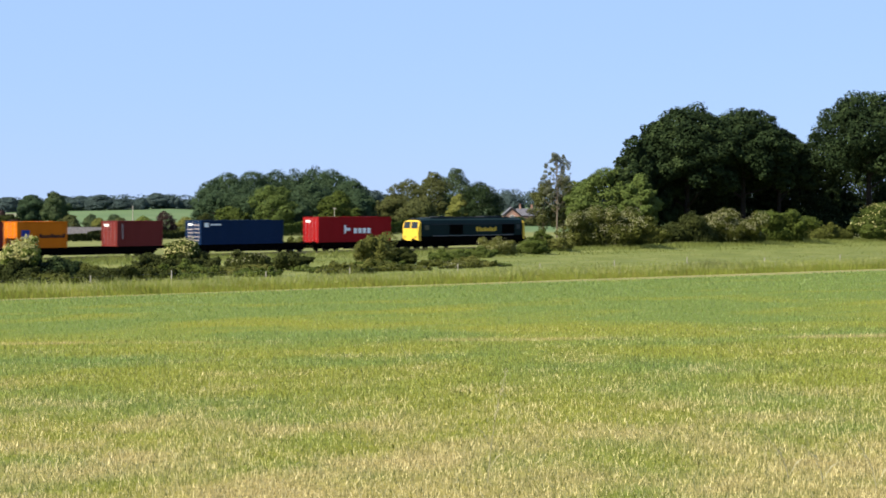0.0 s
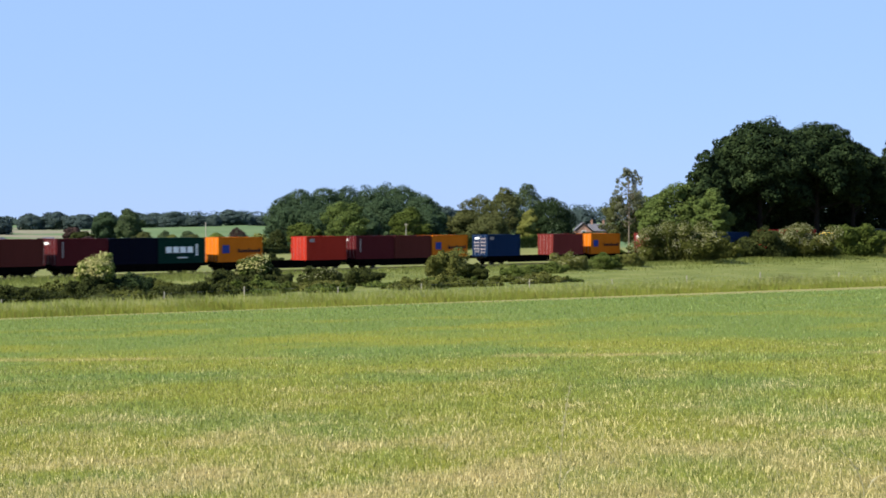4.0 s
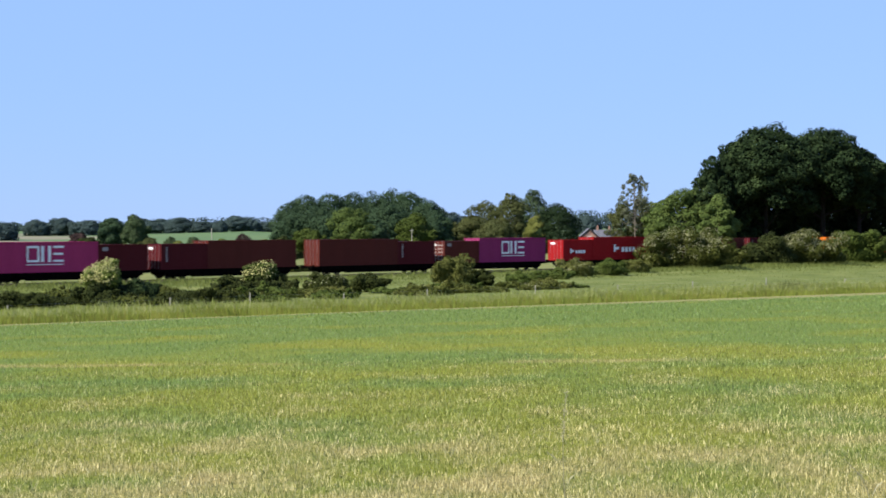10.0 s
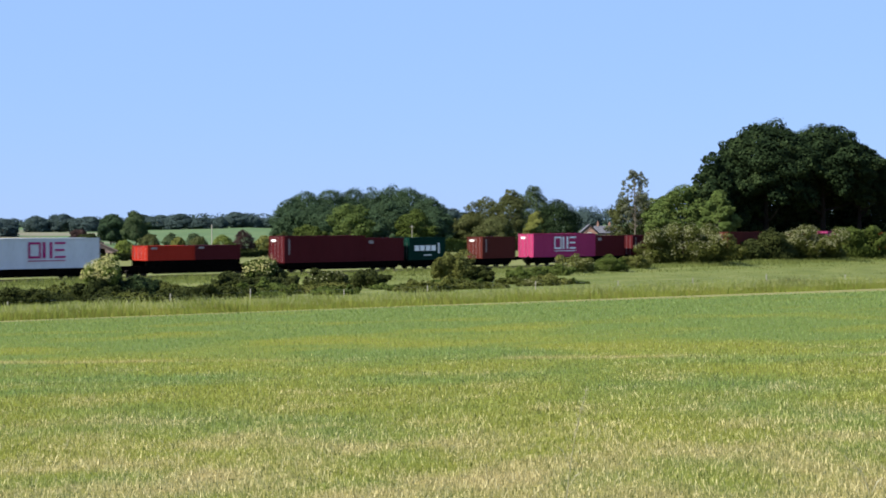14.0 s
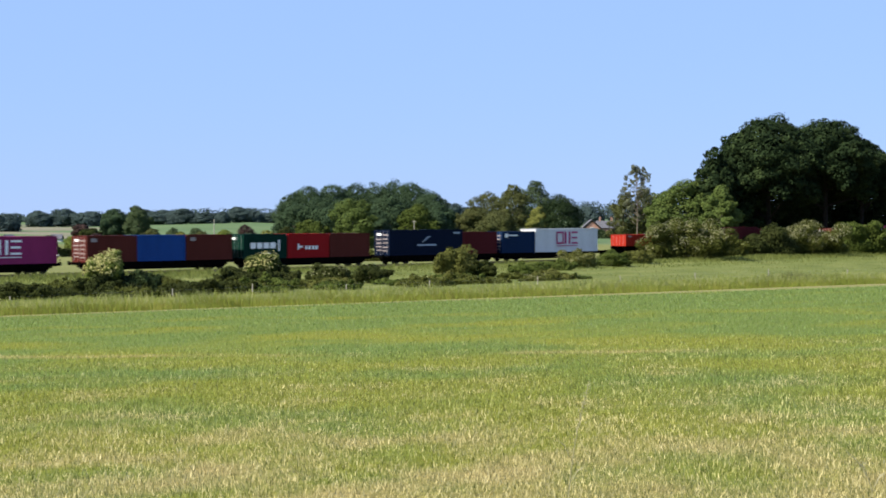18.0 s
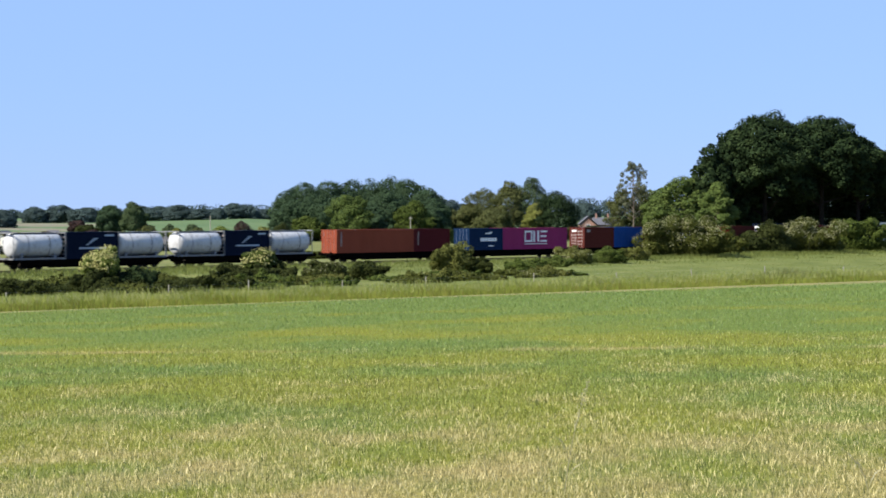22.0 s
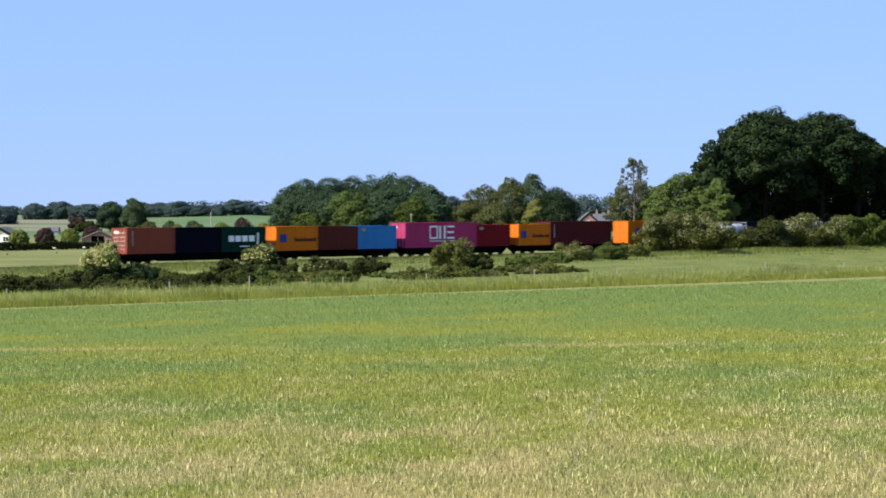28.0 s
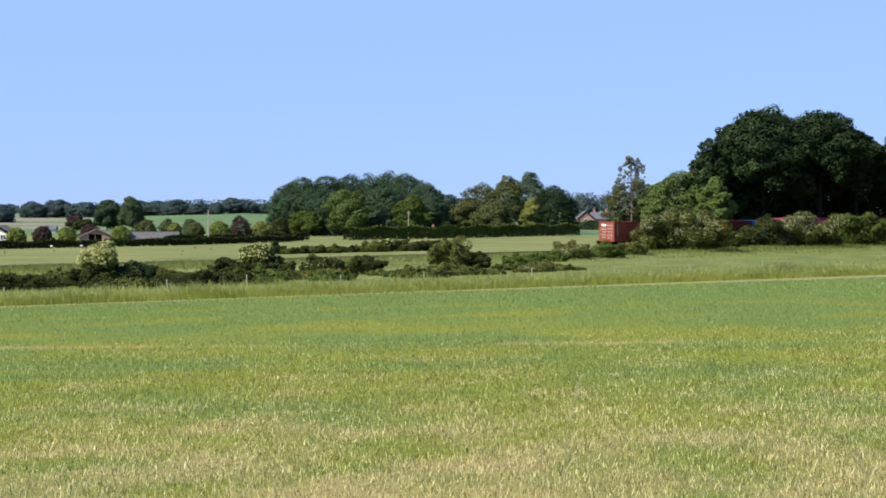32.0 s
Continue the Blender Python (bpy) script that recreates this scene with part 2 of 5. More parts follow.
M_RUSH = foliage("rushes", (0.086, 0.098, 0.035), (0.130, 0.141, 0.050), (0.180, 0.188, 0.078), 0.45)
M_STEEL = painted("worn_steel", (0.03, 0.026, 0.023), 0.6, 0.3)
M_BLACK = stone("underframe_black", (0.0015, 0.0014, 0.0013), (0.005, 0.0042, 0.0035), 3, 1.0)
M_BLACK.node_tree.nodes["Principled BSDF"].inputs["Specular IOR Level"].default_value = 0.0
M_RAIL = painted("rail_steel", (0.20, 0.14, 0.10), 0.45, 0.7)
M_POST = stone("weathered_post", (0.22, 0.205, 0.17), (0.36, 0.335, 0.28), 12)
M_WIRE = painted("wire", (0.35, 0.35, 0.34), 0.4, 0.9)
M_WHITE = painted("white_paint", (0.78, 0.78, 0.76), 0.5, wear=0.1)
M_GLASS, _n, _l, _b = shader("dark_glass", 0.08)
_b.inputs["Base Color"].default_value = (0.03, 0.04, 0.05, 1)


# ---------------------------------------------------------------- mesh helpers
def part(name, bm, material, parent=None, label=""):
    """One mesh object from a bmesh or a mesh, under a thing or a part."""
    if isinstance(bm, bmesh.types.BMesh):
        data = bpy.data.meshes.new(name)
        bm.to_mesh(data)
        bm.free()
    else:
        data = bm
    if not data.materials:
        data.materials.append(material)
    ob = new(name, data)
    if parent is not None:
        ob.parent = parent
    if label:
        ob["label"] = label
    return ob


def box(bm, x0, x1, y0, y1, z0, z1):
    v = [bm.verts.new(p) for p in ((x0, y0, z0), (x1, y0, z0), (x1, y1, z0), (x0, y1, z0), (x0, y0, z1), (x1, y0, z1), (x1, y1, z1), (x0, y1, z1))]
    for q in ((3, 2, 1, 0), (4, 5, 6, 7), (0, 1, 5, 4), (1, 2, 6, 5), (2, 3, 7, 6), (3, 0, 4, 7)):
        bm.faces.new([v[i] for i in q])
    return bm


def boxes(*rows):
    bm = bmesh.new()
    for r in rows:
        box(bm, *r)
    return bm


def tube(bm, a, b, r0, r1, sides=8, caps=True):
    a, b = Vector(a), Vector(b)
    z = (b - a).normalized()
    x = z.orthogonal().normalized()
    y = z.cross(x)
    rings = [[bm.verts.new(p + (x * math.cos(k * math.tau / sides) + y * math.sin(k * math.tau / sides)) * r) for k in range(sides)] for p, r in ((a, r0), (b, r1))]
    for k in range(sides):
        bm.faces.new((rings[0][k], rings[0][k - 1], rings[1][k - 1], rings[1][k]))
    if caps:
        bm.faces.new(rings[0])
        bm.faces.new(rings[1][::-1])
    return bm


def quads(name, corners, material):
    """A mesh of loose leaves or blades; corners: n x 3 x 3 or n x 4 x 3."""
    n, k = corners.shape[:2]
    me = bpy.data.meshes.new(name)
    me.vertices.add(n * k)
    me.vertices.foreach_set("co", np.ascontiguousarray(corners, dtype=np.float32).ravel())
    me.loops.add(n * k)
    me.loops.foreach_set("vertex_index", np.arange(n * k, dtype=np.int32))
    me.polygons.add(n)
    me.polygons.foreach_set("loop_start", np.arange(0, n * k, k, dtype=np.int32))
    me.update(calc_edges=True)
    me.materials.append(material)
    return me


def unit(v):
    return v / np.maximum(np.linalg.norm(v, axis=-1, keepdims=True), 1e-9)


def leaf_clumps(rng, p, out, size, spread=0.42):
    """Small three-cornered leaf clumps at the points p that face roughly along out."""
    n = len(p)
    nor = unit(out + rng.normal(0, spread, (n, 3)))
    tan = unit(np.cross(nor, rng.normal(0, 1, (n, 3))))
    bit = np.cross(nor, tan)
    s = (size * rng.uniform(0.55, 1.35, n))[:, None]
    a = s * rng.uniform(0.4, 0.65, (n, 1))
    lift = nor * s * rng.uniform(-0.15, 0.15, (n, 1))
    return np.stack([p - tan * s * 0.5 - bit * a * 0.6, p + tan * s * 0.5 - bit * a * 0.6, p + bit * a * 1.2 + lift], 1)


def lobes(rng, w, h, base, count, squash=1.0, core=0.30):
    """Ellipsoids that make up an uneven crown of width w from base to h."""
    out = [(0, 0, (base + h) / 2, w * core, w * core, (h - base) * (0.31 + 0.3 * core))]
    for i in range(count):
        a = i * 2.39996 + rng.uniform(-0.4, 0.4)
        k = (i + 0.5) / count
        z = base + (h - base) * (0.16 + 0.70 * k)
        ring = w * rng.uniform(0.30, 0.41) * math.sqrt(max(0.05, 1 - (1.55 * k - 0.55) ** 2)) if k > 0.35 else w * rng.uniform(0.30, 0.40)
        r = w * rng.uniform(0.10, 0.20) * squash
        rz = min(r * rng.uniform(0.6, 0.9), (h - z) if h - z > r * 0.4 else r)
        out.append((ring * math.cos(a), ring * math.sin(a), min(z, h - rz), r, r, rz))
    r = w * 0.2
    out.append((w * rng.uniform(-0.08, 0.08), w * rng.uniform(-0.08, 0.08), h - r * 0.8, r, r, r * 0.8))
    return out


def crown_points(rng, blobs, n, shell=0.6, ragged=1.0):
    b = np.array(blobs)
    wt = (b[:, 3] * b[:, 4] + b[:, 3] * b[:, 5] + b[:, 4] * b[:, 5])
    k = rng.choice(len(b), n, p=wt / wt.sum())
    d = unit(rng.normal(0, 1, (n, 3)))
    f = shell + (1.06 - shell) * rng.uniform(0, 1, n) ** 0.6
    p = b[k, :3] + d * b[k, 3:] * f[:, None]
    ph = rng.uniform(0, 6.28, 6)
    s1 = np.sin(p[:, 0] * 1.1 + ph[0]) * np.sin(p[:, 1] * 1.2 + ph[1]) * np.sin(p[:, 2] * 1.5 + ph[2])
    s2 = np.sin(p[:, 0] * 3.1 + ph[3]) * np.sin(p[:, 1] * 2.9 + ph[4]) * np.sin(p[:, 2] * 3.4 + ph[5])
    p = p + d * (b[k, 3] * (0.15 * s1 + 0.09 * s2) * ragged)[:, None]
    keep = np.ones(n, bool)
    for q in b:
        keep &= (((p - q[:3]) / q[3:]) ** 2).sum(1) > 0.42
    return p[keep], unit(d / b[k, 3:])[keep]


def clumped(rng, blobs, per):
    """Breaks each big ellipsoid into small sprays over its outer and upper skin."""
    out = []
    for x, y, z, a, b, c in blobs:
        for d in unit(rng.normal(0, 1, (per, 3)) + np.array((0, 0, 0.25))):
            f = rng.uniform(0.62, 0.98)
            r = (a * b * c) ** (1 / 3) * rng.uniform(0.26, 0.46)
            out.append((x + d[0] * a * f, y + d[1] * b * f, z + d[2] * c * f, r * 1.15, r * 1.15, r * 0.72))
    return out


def crown(name, rng, blobs, n, size, material, shell=0.6, ragged=1.0):
    p, d = crown_points(rng, blobs, n, shell, ragged)
    return quads(name, leaf_clumps(rng, p, d + np.array((0, 0, 0.25)), size), material)


def leafy(rng, blobs, n, size, material, sprays=11, solid=0.45, shell=0.6, ragged=0.6, spread=0.34):
    """A full crown: part of the leaves on the big lobes, the rest in sprays that break up their skin."""
    n, size = n * 2, size * 0.74
    p0, d0 = crown_points(rng, [(*b[:3], b[3] * 0.93, b[4] * 0.93, b[5] * 0.93) for b in blobs], int(n * solid), 0.72, ragged)
    p1, d1 = crown_points(rng, clumped(rng, blobs, sprays), n - int(n * solid), shell, ragged)
    p, d = np.concatenate([p0, p1]), np.concatenate([d0, d1])
    return quads("crown", leaf_clumps(rng, p, d + np.array((0, 0, 0.25)), size, spread), material)


def trunk_mesh(rng, h, base, r, w, limbs=6):
    bm = bmesh.new()
    bend = rng.uniform(-0.4, 0.4, 2)
    top = Vector((bend[0], bend[1], base + (h - base) * 0.55))
    mid = Vector((bend[0] * 0.3, bend[1] * 0.3, base * 0.6))
    tube(bm, (0, 0, -0.4), (0, 0, 0.5), r * 1.7, r * 1.1, 10)
    tube(bm, (0, 0, 0.5), mid, r * 1.1, r * 0.9, 10)
    tube(bm, mid, top, r * 0.9, r * 0.35, 8)
    for i in range(limbs):
        a = i * 2.4 + rng.uniform(-0.3, 0.3)
        s = mid.lerp(top, rng.uniform(0.1, 0.9))
        e = s + Vector((math.cos(a) * w * 0.34, math.sin(a) * w * 0.34, (h - base) * rng.uniform(0.12, 0.3)))
        tube(bm, s, e, r * 0.4, r * 0.1, 6)
    return bm


def tree(name, x, y, h, w, material, label, seed, n=5000, size=0.5, base=None, lobe_count=14, category="tree", shell=0.6, sprays=11, solid=0.45, ragged=0.6, spread=0.34, core=0.30, lobe=1.0):
    rng = np.random.default_rng(seed)
    base = h * 0.22 if base is None else base
    top = tagged(new(name), label, category)
    top.location = (x, y, land(x, y))
    part("trunk", trunk_mesh(rng, h, base, max(0.12, h * 0.022), w), M_OAKBARK if material == M_OAK else M_BARK, top)
    part("crown", leafy(rng, lobes(rng, w, h, base, lobe_count, lobe, core), n, size, material, sprays, solid, shell, ragged, spread), material, top)
    return top


# ---------------------------------------------------------------- ground
def ground_sheet():
    ws = [-4000, -1500, -600, -250] + list(np.arange(-120, 260, 4.0)) + list(np.arange(260, 620, 20.0)) + [700, 850, 1100, 1500, 2300, 4200]
    inner = (-400, -60, -20, -6, 0)
    field = [i / 14 for i in range(1, 15)]
    verge = (0.0, 0.4, 0.8, 1.3, 2.5, 5)
    outer = [75, 80, 86, 92, 98, 105, 112, 118, 125, 130, 135, 138, 141, 145, 146.6, 153.4, 156, 160, 165] + list(range(180, 420, 15)) + [440, 470, 500, 550, 600, 700, 800, 950, 1150, 1300, 1600, 2000, 2600, 4200]
    bands = []
    me_v, me_f, me_m = [], [], []
    for w in ws:
        ub = field_edge(w)
        us = list(inner) + [crop_edge(w) * k for k in field] + [ub + k for k in verge] + outer
        bands = us
        for u in us:
            x, y = plan(u, w)
            z = height(u, w)
            if u > 165:
                z += min(1.0, (u - 165) / 200) * 0.5 * noise.noise((x * 0.01, y * 0.01, 3))
            me_v.append((x, y, z))
    n = len(bands)
    for i in range(len(ws) - 1):
        for j in range(n - 1):
            a = i * n + j
            me_f.append((a, a + n, a + n + 1, a + 1))
            u = (bands[j] + bands[j + 1]) / 2
            x, y = plan(u, (ws[i] + ws[i + 1]) / 2)
            edge = len(inner) + len(field)
            if j < edge - 1:
                k = 0
            elif j < edge + 3:
                k = 1
            elif u < 145:
                k = 2
            elif u < 156:
                k = 3
            elif y < 560:
                k = 4
            elif -0.245 < x / y < -0.195 and y > 640:
                k = 6
            else:
                k = 5
            me_m.append(k)
    me = bpy.data.meshes.new("ground")
    me.from_pydata(me_v, [], me_f)
    for m in (M_SOIL, M_STRIP, M_ROUGH, M_BALLAST, M_PASTURE, M_FARGREEN, M_FARTAN):
        me.materials.append(m)
    me.polygons.foreach_set("material_index", me_m)
    me.polygons.foreach_set("use_smooth", [True] * len(me_f))
    me.update()
    return tagged(new("ground", me), "green cereal field sloping to a railway and pasture beyond", "ground", kind="structure")


ground_sheet()


# ---------------------------------------------------------------- grass and crop
def blades(rng, x, y, z, h, width, lean=0.25, wind=0.0):
    n = len(x)
    a = rng.uniform(0, math.tau, n)
    side = np.stack([np.cos(a), np.sin(a), np.zeros(n)], 1) * (width * rng.uniform(0.6, 1.3, n))[:, None] * 0.5
    p = np.stack([x, y, z], 1)
    hh = h * rng.uniform(0.6, 1.25, n)
    tip = p + np.stack([rng.normal(wind, lean, n) * hh, rng.normal(0, lean, n) * hh, hh], 1)
    return np.stack([p - side, p + side, tip + side * 0.35, tip - side * 0.35], 1)


LAND = np.vectorize(height)


def crop():
    """Cereal plants over the field, thinning out with distance as their blades widen."""
    rng = np.random.default_rng(11)
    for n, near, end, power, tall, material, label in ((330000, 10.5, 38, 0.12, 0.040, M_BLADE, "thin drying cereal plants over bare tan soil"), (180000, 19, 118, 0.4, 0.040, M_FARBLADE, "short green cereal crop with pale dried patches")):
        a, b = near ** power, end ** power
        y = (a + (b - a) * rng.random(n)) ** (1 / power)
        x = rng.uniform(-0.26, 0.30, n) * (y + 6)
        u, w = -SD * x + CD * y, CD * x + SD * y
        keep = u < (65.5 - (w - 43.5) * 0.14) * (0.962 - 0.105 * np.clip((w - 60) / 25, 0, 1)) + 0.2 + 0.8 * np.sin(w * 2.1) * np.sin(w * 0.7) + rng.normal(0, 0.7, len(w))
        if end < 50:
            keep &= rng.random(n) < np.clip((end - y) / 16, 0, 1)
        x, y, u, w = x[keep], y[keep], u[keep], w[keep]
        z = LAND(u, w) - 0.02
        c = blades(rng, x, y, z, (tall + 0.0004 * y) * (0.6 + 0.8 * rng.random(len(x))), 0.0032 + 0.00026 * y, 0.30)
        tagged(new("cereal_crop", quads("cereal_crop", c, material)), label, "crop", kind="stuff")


crop()


def verge():
    rng = np.random.default_rng(12)
    n = 95000
    w = rng.uniform(12, 165, n)
    k = rng.uniform(-0.14, 1, n)

    def place(w, k):
        u = 66.5 + 0.7 * np.clip((w - 45) / 30, 0, 1) - (np.clip(w, -40, 200) - 43.5) * 0.14 + k * 8.0
        x, y = plan(u, w)
        lump = 0.88 + 0.34 * np.sin(w * 1.5 + k * 5) * np.sin(w * 0.47 + 1 + k * 2) + 0.22 * np.sin(w * 3.7 + k * 9) + 0.07 * np.sin(w * 8.3 + k * 4)
        return x, y, LAND(u, w), lump * np.clip(0.78 + k * 3.0, 0.22, 1), 0.10 * np.sin(w * 0.9 + k * 4) - 0.05

    x, y, z, tall, wind = place(w, k)
    c = blades(rng, x, y, z, 0.58 * tall, 0.026, 0.20, wind)
    tagged(new("long_grass", quads("long_grass", c, M_TALL)), "tall yellow-green meadow grass along the field edge", "grass", kind="stuff")
    w, k = rng.uniform(12, 165, 42000), rng.uniform(0, 1, 42000)
    x, y, z, tall, wind = place(w, k)
    c = blades(rng, x, y, z + 0.40 * tall, 0.24 * tall, 0.030, 0.45, wind * 2)
    tagged(new("grass_seed_heads", quads("grass_seed_heads", c, M_HEADS)), "pale grey-green seed heads above the meadow grass", "grass", kind="stuff")
    w, k = rng.uniform(12, 165, 26000), rng.uniform(-0.06, 0.22, 26000)
    x, y, z, tall, wind = place(w, k)
    c = blades(rng, x, y, z, 0.40 * tall, 0.030, 0.22, wind)
    tagged(new("dry_grass", quads("dry_grass", c, M_DRY)), "yellowed grass stems at the foot of the meadow grass", "grass", kind="stuff")
    n = 1700
    a, r = rng.uniform(0, math.tau, n), rng.random(n) ** 0.7
    x, y = 21.4 + 4.2 * r * np.cos(a), 114.5 + 3.1 * r * np.cos(a) + 1.2 * r * np.sin(a)
    u, w = -SD * x + CD * y, CD * x + SD * y
    c = blades(rng, x, y, LAND(u, w), 0.95 - 0.4 * r, 0.024, 0.26, 0.08)
    tagged(new("rush_clump", quads("rush_clump", c, M_RUSH)), "dark grey-green clump of rushes in long grass", "rushes", kind="stuff")
    n = 115000
    w = rng.uniform(0, 330, n)
    u = np.where(rng.random(n) < 0.25, rng.uniform(138, 146.4, n), rng.uniform(66, 140, n))
    x, y = plan(u, w)
    keep = (np.abs(x / y - 0.02) < 0.32) & (u > 74.0 - (np.clip(w, -40, 200) - 43.5) * 0.14)
    keep &= (rng.random(n) > 0.65 * np.clip((w - 62) / 20, 0, 1) * (u < 128))
    u, w, x, y = u[keep], w[keep], x[keep], y[keep]
    c = blades(rng, x, y, LAND(u, w) - 0.02, (0.09 + 0.20 * np.clip((85 - w) / 25, 0, 1) + 0.26 * np.clip((u - 130) / 10, 0, 1)) * (1 + 0.4 * np.sin(x * 0.31) * np.sin(y * 0.23)), 0.075, 0.55)
    tagged(new("bank_grass", quads("bank_grass", c, M_MEADOW)), "rough uncut grass on the bank below the railway", "grass", kind="stuff")


verge()


# ---------------------------------------------------------------- railway
def railway():
    length = 900
    base = tagged(new("railway_track"), "single railway track on brown ballast", "railway track", kind="structure")
    base.matrix_world = Matrix.Translation((*plan(TRACK_U, 150), RAIL_Z)) @ pose(0, 0, 0, 0, 0, math.degrees(PHI))
    for side in (-0.7175, 0.7175):
        part("rail", boxes((-length, length, side - 0.035, side + 0.035, -0.05, 0.0), (-length, length, side - 0.01, side + 0.01, -0.13, -0.05), (-length, length, side - 0.07, side + 0.07, -0.15, -0.13)), M_RAIL, base)
    n = 600
    c = np.arange(n) * 0.65 - 195
    o = np.ones(n)
    v = np.stack([np.stack([c + a, o * b, o * -0.145], 1) for a, b in ((-0.13, -1.3), (0.13, -1.3), (0.13, 1.3), (-0.13, 1.3))], 1)
    s = quads("sleepers", v, M_POST)
    ob = part("sleepers", s, M_POST, base)
    ob["kind"] = "stuff"


railway()


# ---------------------------------------------------------------- train
SPEED, DRAG = 19.477, -0.004755


def run(t, q):
    """The pose at t seconds of what rides at q metres along the train."""
    w = q + SPEED * t + DRAG * t * t - 140.5 + float(np.interp(t, (29.5, 31, 32), (0, 0.7, 1.7)))
    return Matrix.Translation((*plan(TRACK_U, w), RAIL_Z)) @ pose(0, 0, 0, 0, 0, math.degrees(PHI))


RIDERS = []
DECK = 1.03
PAINT = {k: painted("container_" + k, c) for k, c in dict(
    red=(0.255, 0.0102, 0.0119), bright=(0.323, 0.0255, 0.0136), maroon=(0.070, 0.010, 0.012), brown=(0.085, 0.019, 0.014), rust=(0.212, 0.051, 0.0272), orange=(0.51, 0.132, 0.0085), navy=(0.003, 0.0075, 0.022),
    chestnut=(0.140, 0.025, 0.021), marine=(0.0055, 0.0195, 0.055), blue=(0.0127, 0.0553, 0.204), sky=(0.034, 0.17, 0.391), green=(0.00255, 0.0238, 0.0161), crimson=(0.153, 0.0085, 0.0119), pink=(0.34, 0.036, 0.105), magenta=(0.235, 0.028, 0.095), white=(0.544, 0.552, 0.561), black=(0.0015, 0.0022, 0.008)).items()}


def container_body(L, H):
    """Corrugated steel shell between the posts."""
    bm = bmesh.new()
    x0, x1, z0, z1, y = -L / 2 + 0.16, L / 2 - 0.16, 0.16, H - 0.1, 1.19
    n = int((x1 - x0) / 0.28)
    for side in (-1, 1):
        prof = []
        for i in range(n):
            a = x0 + (x1 - x0) * i / n
            p = (x1 - x0) / n
            prof += [(a, y), (a + p * 0.25, y), (a + p * 0.5, y - 0.036), (a + p * 0.75, y - 0.036)]
        prof.append((x1, y))
        lo = [bm.verts.new((px, side * py, z0)) for px, py in prof]
        hi = [bm.verts.new((px, side * py, z1)) for px, py in prof]
        for i in range(len(prof) - 1):
            f = (lo[i], lo[i + 1], hi[i + 1], hi[i])
            bm.faces.new(f if side < 0 else f[::-1])
    box(bm, L / 2 - 0.1, L / 2 - 0.06, -1.14, 1.14, 0.16, z1)
    box(bm, -L / 2 + 0.1, L / 2 - 0.1, -1.17, 1.17, 0.12, 0.17)
    return bm


def door_leaf(L, H, side):
    """One door: a steel sheet pressed into five broad panels."""
    bm = bmesh.new()
    back, low, face = -L / 2 + 0.1, -L / 2 + 0.050, -L / 2 + 0.036
    step = (H - 0.24) / 5
    prof = [(back, 0.14), (low, 0.14)]
    for i in range(5):
        z = 0.14 + i * step
        prof += [(low, z + 0.05), (face, z + 0.10), (face, z + step - 0.06), (low, z + step - 0.01)]
    prof += [(low, H - 0.1), (back, H - 0.1)]
    y0, y1 = side * 0.54 - 0.53, side * 0.54 + 0.53
    a = [bm.verts.new((x, y0, z)) for x, z in prof]
    b = [bm.verts.new((x, y1, z)) for x, z in prof]
    for i in range(len(prof)):
        bm.faces.new((a[i - 1], b[i - 1], b[i], a[i]))
    bm.faces.new(a)
    bm.faces.new(b[::-1])
    bmesh.ops.recalc_face_normals(bm, faces=bm.faces)
    return bm


MESHES = {}


def shared(key, make, material):
    k = (key, material.name)
    if k not in MESHES:
        if key not in MESHES:
            bm = make()
            MESHES[key] = bpy.data.meshes.new(key[0])
            bm.to_mesh(MESHES[key])
            bm.free()
        MESHES[k] = MESHES[key].copy()
        MESHES[k].materials.append(material)
    return MESHES[k]


def mark(rows, y=-1.232, d=0.008):
    return boxes(*[(a, b, y - d, y, c, e) for a, b, c, e in rows])


